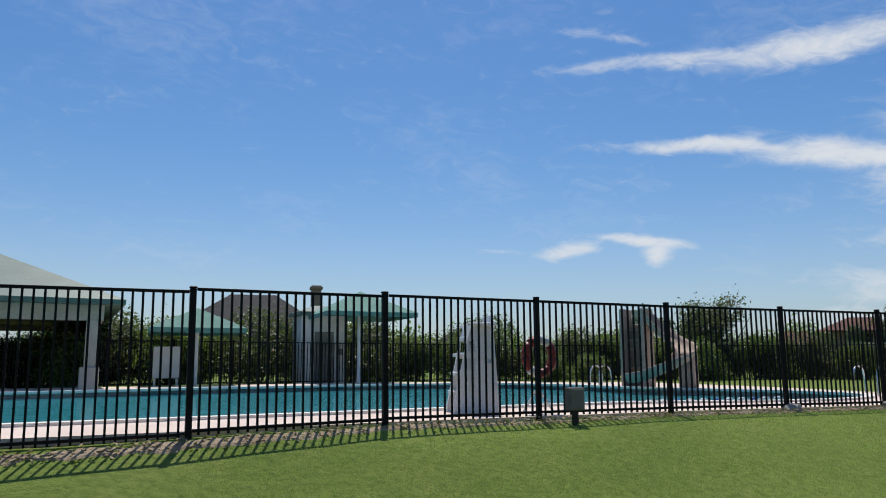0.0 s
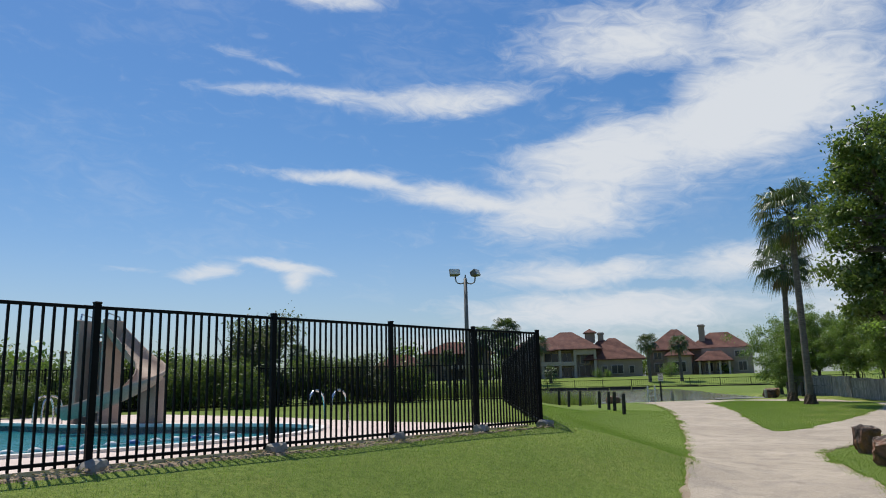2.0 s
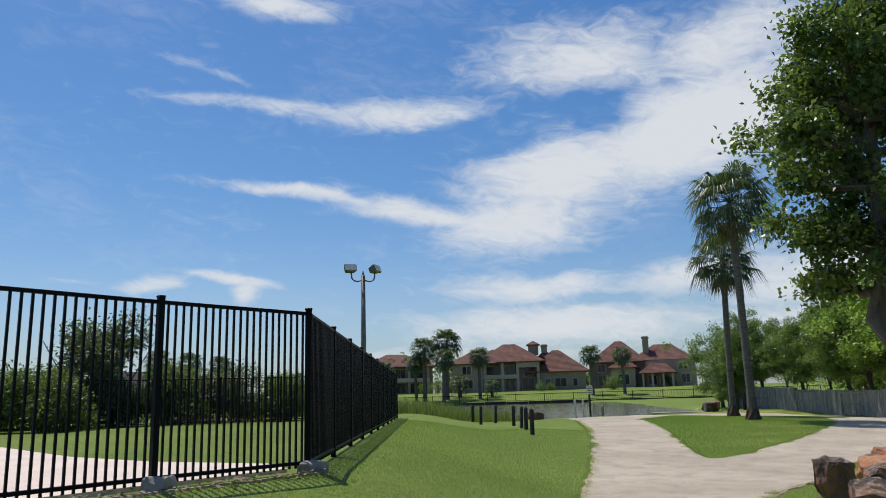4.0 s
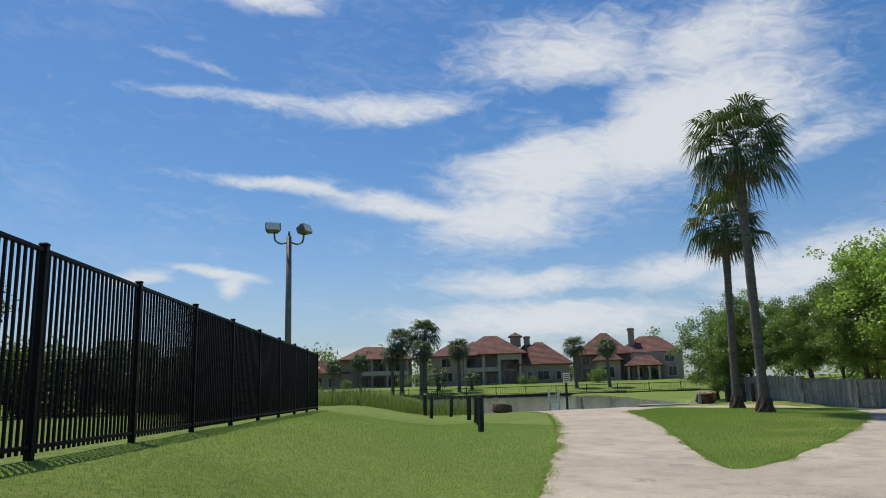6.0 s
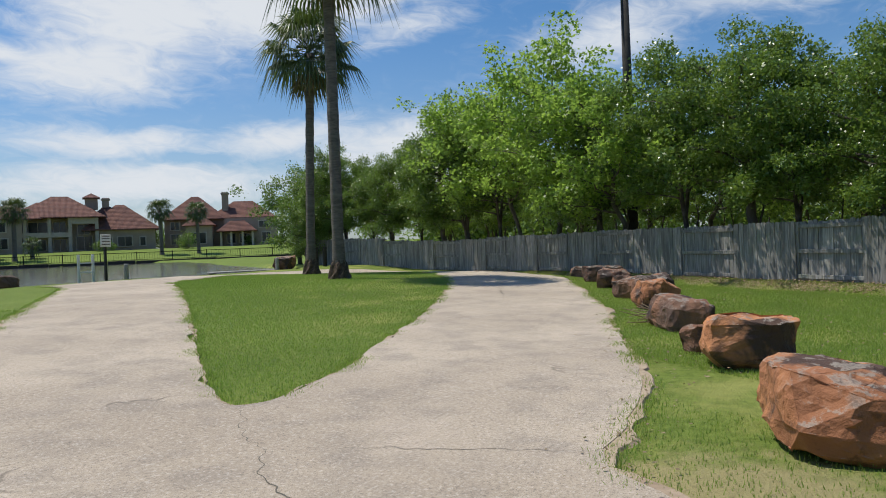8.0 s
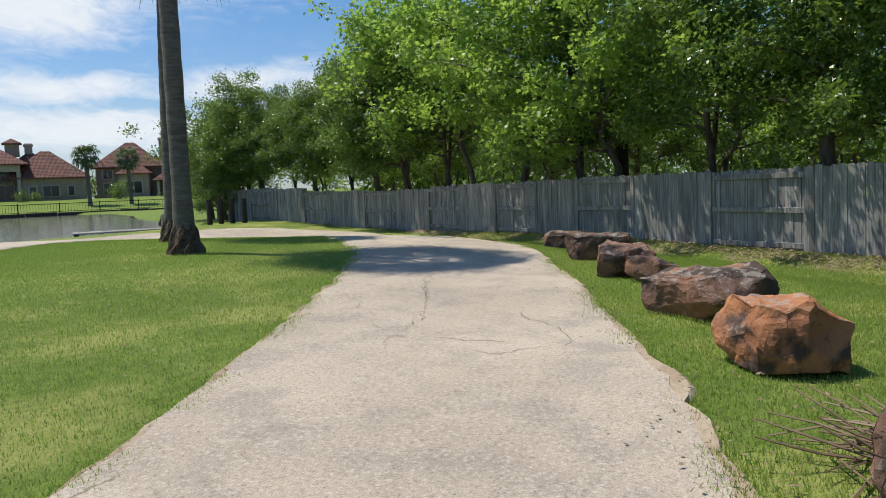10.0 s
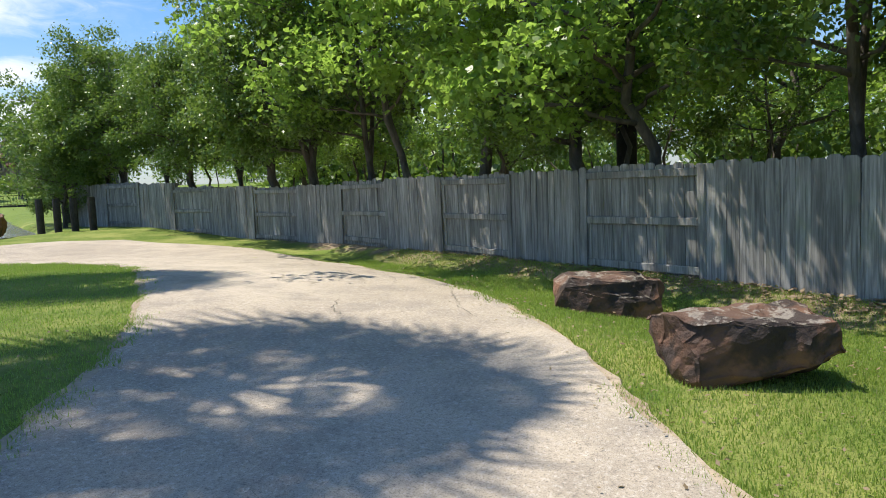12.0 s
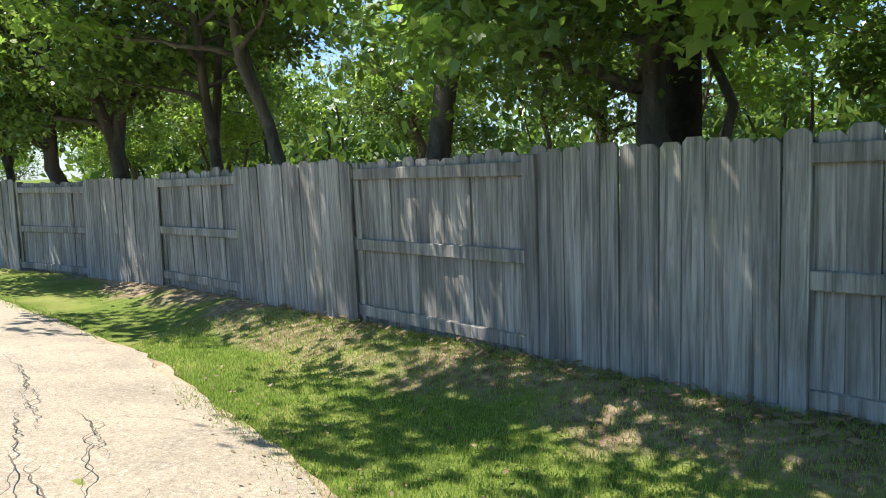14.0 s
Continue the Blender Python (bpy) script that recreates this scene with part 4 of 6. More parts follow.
def broad_tree(m, seed, tall=5.4, spread=1.5, thick=0.12, leaves=5200, leaf=0.085, mat=None, label="", group="", lean=0.0, low=1.9, name="tree", limbs=17, slim=0.62, lobes=1, forked=0.0):
    """A tree: a trunk that runs up into the crown, limbs with twigs, and leaves in tiers of flat clumps."""
    rng = random.Random(seed)
    ob = empty(name, m, label, "tree", group)
    stem = crooked((0, 0, -0.2), (lean * 0.7, rng.uniform(-0.2, 0.2), tall * 0.82), 0.07, rng, 9)
    wood = [tube(stem, [thick * (1.2 if i == 0 else 1.0 - 0.085 * i) for i in range(10)], 9)]
    if forked:
        b = stem[3]
        wood.append(tube(crooked(b, (b.x + forked, b.y + rng.uniform(-0.4, 0.4), tall * 0.72), 0.06, rng), [thick * (0.66 - 0.08 * i) for i in range(7)], 8))
    mid, half = (low + tall) / 2, (tall - low) / 2
    centres, radii = [], []

    def clump(p, r):
        centres.append(p)
        radii.append((r, r, r * rng.uniform(0.42, 0.6)))

    for i in range(limbs):
        a = i * 2.39996 + rng.uniform(-0.35, 0.35)
        s = -0.92 + 1.84 * (i + rng.uniform(0.1, 0.9)) / limbs
        wide = math.sqrt(max(0.08, 1 - s * s)) * (1.0 if s < 0.2 else 1.0 - 0.25 * (s - 0.2))
        reach = spread * wide * rng.uniform(0.62, 1.05)
        end = Vector((lean + reach * math.cos(a), reach * math.sin(a), mid + half * 0.86 * s))
        root_z = max(low * 0.6, min(end.z - 0.35 * reach, tall * 0.72))
        k = (root_z + 0.2) / (tall * 0.82 + 0.2) * 9
        root = stem[int(k)].lerp(stem[min(9, int(k) + 1)], k - int(k))
        limb = crooked(root, end, 0.07, rng)
        wood.append(tube(limb, [thick * (0.42 - 0.055 * q) * (1.1 - 0.5 * root_z / tall) for q in range(7)], 6))
        for _ in range(3):
            b = limb[rng.randrange(3, 6)]
            e = end + Vector((rng.gauss(0, 0.3), rng.gauss(0, 0.3), rng.gauss(0.05, 0.2)))
            wood.append(tube(crooked(b, e, 0.05, rng, 4), [thick * 0.11 * (1 - 0.17 * q) for q in range(5)], 4))
        r = spread * rng.uniform(0.20, 0.31)
        clump(end, r)
        for _ in range(4):
            clump(end + Vector((rng.gauss(0, 1), rng.gauss(0, 1), rng.gauss(0, 0.55))) * r * 1.05, r * rng.uniform(0.4, 0.75))
        clump(limb[4] + Vector((rng.gauss(0, 0.15), rng.gauss(0, 0.15), rng.gauss(0.1, 0.12))), r * rng.uniform(0.6, 0.9))
    clump(Vector((lean, 0, tall - 0.22)), spread * 0.26)
    v, f = joined(wood)
    mesh_object("trunk", v, f, BARK, ob, "dark grey-brown bark", smooth=True)
    leaf_cloud("crown", centres, radii, leaves, leaf, mat or LEAF, ob, seed, hollow=0.45, slim=slim, lobes=lobes)
    return ob


def fence_place(k, back):
    """A place behind the wooden fence: k metres north of its bend, so far back from it."""
    line = [Vector(p) for p in fence_posts]
    total, target = 0.0, k + BAY * 14
    for a, b in zip(line, line[1:]):
        d = (b - a).length
        if total + d >= target or b is line[-1]:
            way = (b - a).normalized()
            p = a + way * (target - total)
            return p.x + way.y * back, p.y - way.x * back
        total += d
    return tuple(line[-1])


TREE_LABEL = "leafy green tree rising behind the wooden fence"
# trees six metres tall, to be scaled: three with broad lobed leaves, three with small dense ones
CANOPY = [dict(seed=20 + k, tall=6.0, spread=(2.5, 2.4, 2.0, 1.8, 2.45, 1.9)[k], thick=(0.10, 0.08, 0.15, 0.085, 0.10, 0.13)[k], leaves=(12500, 12000, 24000, 22000, 12000, 24000)[k], leaf=(0.092, 0.09, 0.09, 0.088, 0.095, 0.09)[k],
               mat=(LEAF_LIGHT, LEAF_LIGHT, LEAF, LEAF, LEAF_LIGHT, LEAF)[k], low=(1.75, 1.95, 1.6, 1.8, 1.7, 1.5)[k], lean=(1.1, 1.1, 0.65, 0.6, 1.1, 0.5)[k], lobes=(3, 3, 1, 1, 3, 1)[k], forked=(0.0, 0.6, 0.0, -0.5, 0.0, 0.7)[k]) for k in range(6)]
UNDER = [dict(seed=40 + k, tall=4.4 + 0.25 * k, spread=1.15 + 0.1 * k, thick=0.042 + 0.012 * k, leaves=6500, leaf=0.09, mat=(LEAF_LIGHT, LEAF, LEAF_LIGHT)[k], low=1.7 + 0.15 * k, lean=(0.3, -0.25, 0.1)[k], limbs=11) for k in range(3)]


def tree_top(k):
    """How tall the trees stand, k metres north of the fence's bend."""
    return float(np.interp(k, (-22, -12, -9, -6, -3.2, -1.6, 0, 2, 4, 8, 12, 15), (5.0, 5.0, 5.1, 5.35, 5.3, 5.9, 6.45, 6.35, 6.1, 5.6, 5.2, 4.9)))


rng = random.Random(5)
FRONT_ROW = [(-7.3, 0.8), (-5.4, 0.9), (-3.4, 0.75), (-1.7, 1.3), (0.1, 0.9), (1.9, 0.8), (3.4, 1.0), (4.9, 0.8), (6.3, 0.8), (7.9, 1.1), (9.3, 0.7), (10.8, 1.0), (12.3, 0.7), (13.6, 1.0)]
FRONT_ROW += [(k + rng.uniform(-0.4, 0.4), rng.uniform(0.7, 1.3)) for k in np.arange(-21, -8, 1.8)]
SECOND_ROW = [(k + rng.uniform(-0.6, 0.6), rng.uniform(4.0, 6.5)) for k in np.arange(-22, 15, 3.4)]
UNDER_ROW = [(k + rng.uniform(-0.5, 0.5), rng.uniform(1.9, 5.0)) for k in np.arange(-22, 14.5, 1.5)]
for rows, kinds, group in ((FRONT_ROW, CANOPY, "trees behind the fence"), (SECOND_ROW, CANOPY, "trees behind the fence"), (UNDER_ROW, UNDER, "young trees behind the fence")):
    made = [None] * len(kinds)
    for i, (k, back) in enumerate(rows):
        x, y = fence_place(float(k), back)
        size = tree_top(k) / 6.0 * rng.uniform(0.95, 1.04)
        if rows is SECOND_ROW:
            size *= 0.97
        # pale-leaved kinds stand near the bend, where the leaf colour carries the brightness
        which = i % len(kinds) if kinds is UNDER else ((0, 1, 4, 2)[i % 4] if -4.5 < k <= 3 else (2, 3, 5, 2, 3)[i % 5])
        m = pose(x, y, ground_z(x, y) - 0.05, 0, 0, 140 + rng.uniform(-45, 45) if rows is FRONT_ROW else rng.uniform(0, 360)) @ Matrix.Scale(size, 4)
        if made[which] is None:
            made[which] = broad_tree(m, label=TREE_LABEL if kinds is CANOPY else "slender young tree in the shade behind the fence", group=group, **kinds[which])
        else:
            copy_thing(made[which], m)

# the tree by the drive, and the round tree at the lake end of the fence
broad_tree(pose(15.4, 9.72, ground_z(15.4, 9.72), 0, 0, -35), 3, tall=5.4, spread=1.0, thick=0.16, leaves=42000, leaf=0.07, mat=LEAF_OAK, low=1.75, lean=0.1, limbs=24, label="broad evergreen tree with a thick dark trunk among boulders")
for x, y, s, k in ((42.9, 32.5, 0.9, 61), (44.6, 34.6, 1.0, 62), (41.9, 31.9, 0.55, 63)):
    broad_tree(pose(x, y, ground_z(x, y) - 0.1) @ Matrix.Scale(s, 4), k, tall=4.9, spread=1.7, thick=0.12, leaves=12000, leaf=0.11, mat=LEAF, low=0.5, label="rounded leafy tree leaning over the lake shore", group="lakeside trees")


def shrub(m, seed, wide, tall, leaves, mat, leaf=0.09, label="", group="", name="shrub", category="shrub"):
    rng = random.Random(seed)
    ob = empty(name, m, label, category, group)
    stems = [tube(crooked((rng.gauss(0, 0.1), rng.gauss(0, 0.1), -0.1), (rng.gauss(0, wide * 0.4), rng.gauss(0, wide * 0.4), tall * 0.7), 0.06, rng, 4), [0.035, 0.03, 0.025, 0.02, 0.012], 5) for _ in range(6)]
    v, f = joined(stems)
    mesh_object("trunk", v, f, BARK, ob)
    cs, rs = [], []
    for _ in range(14):
        z = rng.uniform(0.12, 0.82) * tall
        reach = wide * (0.75 - 0.4 * (z / tall))
        cs.append((rng.uniform(-1, 1) * reach, rng.uniform(-1, 1) * reach, z))
        r = wide * rng.uniform(0.28, 0.46)
        rs.append((r, r, min(r, tall * 0.3) * 0.85))
    leaf_cloud("foliage", cs, rs, leaves, leaf, mat, ob, seed)
    return ob


# shrubs and small trees along the back of the pool ground
shrubs = [shrub(Matrix.Translation((-11.0, 24.0, 0.6)), 1, 1.7, 2.9, 10000, LEAF_GREY, 0.13, "loose grey-green shrub behind the pool fence", "shrubs behind the pool"),
          shrub(Matrix.Translation((10.9, 30.3, 0.6)), 2, 1.7, 3.7, 13000, LEAF_GREY, 0.13, "tall rounded grey-green shrub behind the pool fence", "shrubs behind the pool"),
          shrub(Matrix.Translation((7.0, 30.4, 0.6)), 3, 1.6, 2.2, 10000, LEAF_DARK, 0.12, "dense dark green hedge shrub behind the pool fence", "shrubs behind the pool")]
rng = random.Random(9)
back_line = along(smooth_line([(16.5, 28.3), (12.2, 30.1), (3.6, 29.4), (-5.6, 25.2), (-17.5, 18.6)], 0.2), 1.75)
for i, (x, y) in enumerate(back_line):
    src = shrubs[(2, 0, 2, 0, 2)[i % 5]]
    copy_thing(src, pose(x + rng.gauss(0, 0.3), y + rng.uniform(0.2, 1.2), 0.62, 0, 0, rng.uniform(0, 360)) @ Matrix.Scale(rng.uniform(0.72, 1.05), 4))
for x, y, s in ((-12.5, 21.0, 0.7), (-11.0, 20.8, 0.8), (-14.5, 19.5, 0.75), (9.3, 27.6, 0.8), (8.2, 28.2, 0.75), (3.6, 24.8, 0.5), (4.8, 24.6, 0.5)):
    copy_thing(shrubs[2], pose(x, y, 0.62, 0, 0, rng.uniform(0, 360)) @ Matrix.Scale(s, 4))


# ---- palms ----
def fan(verts, faces, root, way, length, blades, spread_deg, width, hang, rng):
    """One fan leaf: a stalk and pleated blades whose tips hang."""
    way = Vector(way).normalized()
    side = way.cross(Vector((0, 0, 1)))
    side = side.normalized() if side.length > 0.05 else Vector((1, 0, 0))
    up = side.cross(way).normalized()
    tip = Vector(root) + way * length * 0.52
    v, f = tube([root, tip], [0.016, 0.01], 4, False)
    o = len(verts)
    verts += v
    faces += [tuple(i + o for i in q) for q in f]
    for b in range(blades):
        a = radians(spread_deg) * (b / (blades - 1) - 0.5)
        out = (way * math.cos(a) + side * math.sin(a)).normalized()
        l = length * 0.62 * (0.72 + 0.28 * math.cos(a)) * rng.uniform(0.92, 1.06)
        across = (side * math.cos(a) - way * math.sin(a)) * width
        mid = tip + out * l * 0.55 + up * 0.02
        end = tip + out * l * 0.95 + Vector((0, 0, -hang * l * rng.uniform(0.5, 1.2)))
        o = len(verts)
        verts += [tip, mid + across, mid - across, end, mid + up * 0.02]
        faces += [(o, o + 1, o + 4), (o, o + 4, o + 2), (o + 1, o + 3, o + 4), (o + 4, o + 3, o + 2)]


def palm(m, seed, tall, base_r, top_r, length, leaves, label, group, bend=(0, 0), blades=15, skirt=14):
    rng = random.Random(seed)
    ob = empty("palm_tree", m, label, "palm tree", group)
    n = 26
    pts, rad = [], []
    for i in range(n + 1):
        t = i / n
        pts.append((bend[0] * t ** 1.6, bend[1] * t ** 1.6, -0.15 + (tall + 0.15) * t))
        rad.append((top_r + (base_r - top_r) * (max(0, 1 - t / 0.13) ** 1.4 * 0.85 + 0.15 * (1 - t))) * (1 + 0.035 * ((i % 2) * 2 - 1)))
    v, f = tube(pts, rad, 12)
    mesh_object("trunk", v, f, PALM_BARK, ob, "grey ringed trunk flaring at the foot", smooth=True)
    head = Vector((bend[0], bend[1], tall))
    if group == "island palms":
        v, f = tube([(0, 0, -0.1), (0, 0, 0.06), (0, 0, 0.16), (0, 0, 0.3), (0, 0, 0.42)], [base_r * 1.3, base_r * 1.2, base_r * 1.02, base_r * 0.86, base_r * 0.62], 18)
        v = [Vector((p.x * (1 + 0.13 * math.sin(i * 2.7)), p.y * (1 + 0.13 * math.sin(i * 2.7)), p.z)) for i, p in enumerate(v)]
        mesh_object("root_collar", v, f, COLLAR, ob, "rough brown collar of old roots")
    verts, faces = [], []
    for i in range(leaves):
        a = i * 2.39996
        rise = 1.3 - 2.1 * (i / leaves)
        way = (math.cos(a) * math.cos(rise), math.sin(a) * math.cos(rise), math.sin(rise))
        fan(verts, faces, head + Vector((0, 0, rng.uniform(-0.15, 0.2))), way, length * rng.uniform(0.85, 1.1), blades, 190, (0.05 if "lake" in group else 0.026) * length / 1.5, 0.45 + 0.35 * (i / leaves), rng)
    mesh_object("crown", verts, faces, FROND, ob, "green fan fronds with hanging tips")
    verts, faces = [], []
    for i in range(skirt):
        a = i * 2.39996
        fan(verts, faces, head + Vector((0, 0, -0.15)), (math.cos(a) * 0.55, math.sin(a) * 0.55, -1 - rng.random() * 0.4), length * rng.uniform(0.6, 0.85), 9, 130, 0.02 * length / 1.5, 0.3, rng)
    if skirt:
        mesh_object("dead_skirt", verts, faces, DEAD_FROND, ob, "brown hanging dead fronds")
    return ob


palm(pose(29.07, 21.3, ground_z(29.07, 21.3)), 1, 7.15, 0.2, 0.115, 1.55, 46, "tall fan palm with a bare grey trunk on the island", "island palms", (0.0, 0.0), 20, 12)
palm(pose(31.5, 23.9, ground_z(31.5, 23.9)), 2, 5.75, 0.19, 0.105, 1.36, 42, "shorter fan palm with a brown skirt on the island", "island palms", (0.12, -0.15), 20, 18)


# ---- boulders ----
def boulder(x, y, turn, size, seed, label, sink=0.04, group="boulders beside the drive", mat=None, name="boulder"):
    """A block of stone: broken faces, rounded arrises, pitted skin."""
    rng = random.Random(seed)
    bm = bmesh.new()
    for _ in range(64):
        p = Vector((rng.uniform(-1, 1), rng.uniform(-1, 1), rng.uniform(-1, 1)))
        k = (abs(p.x) ** 7 + abs(p.y) ** 7 + abs(p.z) ** 7) ** (1 / 7)
        bm.verts.new(p / k * rng.uniform(0.84, 1.0))
    made = bmesh.ops.convex_hull(bm, input=bm.verts[:])
    bmesh.ops.delete(bm, geom=[v for v in bm.verts if not v.link_faces], context="VERTS")
    for v in bm.verts:
        v.co = Vector((v.co.x * size[0] / 2, v.co.y * size[1] / 2, v.co.z * size[2] / 2))
    bmesh.ops.bevel(bm, geom=bm.edges[:], offset=0.02 * size[2] / 0.45, segments=2, affect="EDGES", profile=0.6, clamp_overlap=True)
    bmesh.ops.triangulate(bm, faces=bm.faces[:])
    for _ in range(4):
        long = [e for e in bm.edges if e.calc_length() > 0.05]
        if not long or len(bm.faces) > 9000:
            break
        bmesh.ops.subdivide_edges(bm, edges=long, cuts=1)
        bmesh.ops.triangulate(bm, faces=[f for f in bm.faces if len(f.verts) > 3])
    bm.normal_update()
    for v in bm.verts:
        q = v.co * 5.0 + Vector((seed * 3.7, 0, 0))
        rough = noise.fractal(q * 0.6, 0.9, 2.1, 5) * 0.04 - abs(noise.noise(q * 0.9)) * 0.06 + noise.noise(q * 6) * 0.007
        v.co += v.normal * rough * (size[2] / 0.45)
    ob = part(name, bm, mat or (ROCK_ORANGE if "orange" in label else ROCK))
    ob.matrix_basis = pose(x, y, ground_z(x, y) + size[2] / 2 - sink, rng.uniform(-6, 6), rng.uniform(-6, 6), turn)
    return tagged(ob, label, "boulder", group)


ORANGE, DARK = "rust-orange sandstone boulder lying on the grass verge", "dark brown sandstone boulder with a pale lichened top"
boulder(18.25, 11.5, 20, (0.75, 0.6, 0.35), 1, ORANGE)
boulder(19.68, 12.05, 12, (0.85, 0.6, 0.38), 2, ORANGE)
boulder(21.5, 12.55, 10, (0.55, 0.62, 0.41), 3, "dark boulder with an orange weathered edge beside the drive")
boulder(22.05, 12.98, 60, (0.2, 0.2, 0.26), 4, "small split grey-brown boulder")
boulder(23.6, 13.35, 28, (1.0, 0.5, 0.36), 5, DARK)
boulder(25.46, 13.93, 35, (0.66, 0.55, 0.42), 6, "block-shaped bright orange sandstone boulder")
boulder(26.85, 14.42, 50, (0.95, 0.6, 0.38), 7, DARK)
boulder(28.8, 15.34, 15, (0.42, 0.6, 0.40), 8, "reddish boulder with lichen leaning on a second rock")
boulder(28.52, 15.0, 60, (0.5, 0.42, 0.29), 9, "low pale-topped sandstone boulder")
boulder(30.35, 15.93, 105, (0.88, 0.6, 0.37), 10, "smooth grey-brown sandstone boulder on bare soil")
boulder(32.25, 16.75, 108, (0.86, 0.56, 0.34), 11, "flat-topped black and orange boulder near the fence", mat=ROCK)
boulder(16.3, 10.98, 70, (0.4, 0.42, 0.5), 12, "upright dark brown boulder under the tree")
boulder(14.95, 9.78, 30, (0.62, 0.5, 0.42), 13, "large reddish boulder under the tree")
boulder(17.1, 10.85, 30, (0.6, 0.5, 0.38), 14, "low brown boulder under the tree")
boulder(27.2, 30.1, 20, (0.85, 0.5, 0.36), 15, "red-brown boulder at the lake edge")
boulder(38.0, 30.1, 20, (1.1, 0.8, 0.55), 16, "black rounded boulder at the lake edge")


# ---- the utility pole behind the trees ----
way = Vector((0.972, 0.234))
px, py = 14.9 + way.x * 24, 11.46 + way.y * 24
upole = empty("utility_pole", pose(px, py, 0.0, 0, 0, 15), "dark timber utility pole with a crossarm and wires", "utility pole")
v, f = tube([(0, 0, -0.2), (0.03, 0, 5), (0.05, 0, 8.75)], [0.16, 0.14, 0.11], 10)
mesh_object("pole", v, f, POST_WOOD, upole, smooth=True)
part("crossarm", boxes((-0.06, 0.06, -0.75, 0.75, 8.15, 8.25), bevel=0.01), POST_WOOD, upole)
for y in (-0.7, -0.35, 0.35, 0.7):
    v, f = tube([(0, y, 8.25), (0, y, 8.32), (0, y, 8.38), (0, y, 8.44)], [0.02, 0.045, 0.045, 0.02], 8)
    mesh_object("insulator", v, f, STUCCO, upole)
for i, (y, z) in enumerate(((-0.7, 8.44), (0.35, 8.44), (0.7, 8.44), (0.05, 8.75))):
    pts = [(-0.02 + s * 10 * -0.2, y - s * 10, z - 0.04 * s * (6 - s) * 1.0 + s * 0.25) for s in range(0, 7)]
    v, f = tube(pts, [0.013] * 7, 4)
    mesh_object("wire", v, f, BLACK, upole)


# ---- the far shore ----
HOUSE_PALE = plain("house_cream_stucco", (0.34, 0.26, 0.205), (0.40, 0.315, 0.25), 1.0, 30, 0.9, 0.3, 0.01)
HOUSE_TAN = plain("house_tan_stucco", (0.29, 0.21, 0.165), (0.35, 0.265, 0.21), 1.2, 30, 0.9, 0.3, 0.01)
HOUSE_TRIM = plain("house_trim", (0.46, 0.38, 0.32), (0.52, 0.44, 0.38), 2, 40, 0.8)


def far(px, dist):
    """A place across the lake: seen from the fork of the drive at so many degrees from +y, so far off."""
    return 13.76 + math.sin(radians(px)) * dist, 10.86 + math.cos(radians(px)) * dist


def window(parent, x0, x1, z0, z1, y=0.0, bars=1):
    fr = part("window", boxes((x0 - 0.12, x1 + 0.12, y - 0.10, y + 0.02, z0 - 0.12, z1 + 0.12), bevel=0.02), HOUSE_TRIM, parent, "pale framed window")
    n = bars + 1
    w = (x1 - x0) / n
    for i in range(n):
        part("pane", boxes((x0 + i * w + 0.04, x0 + (i + 1) * w - 0.04, y - 0.13, y - 0.105, z0, z1)), GLASS_DARK, fr)
    return fr


def chimney(parent, x, y, z0, z1, w=0.5, mat=None):
    ch = part("chimney", boxes((x - w, x + w, y - w, y + w, z0, z1), (x - w - 0.12, x + w + 0.12, y - w - 0.12, y + w + 0.12, z1 - 0.35, z1 - 0.12), bevel=0.02), mat or HOUSE_PALE, parent)
    return ch


def roof_part(parent, *a, mat=None, **k):
    bm = bmesh.new()
    hip_roof(bm, *a, **k)
    return part("roof", bm, mat or ROOF_TILE, parent, "hipped terracotta tile roof" if mat is None else "")


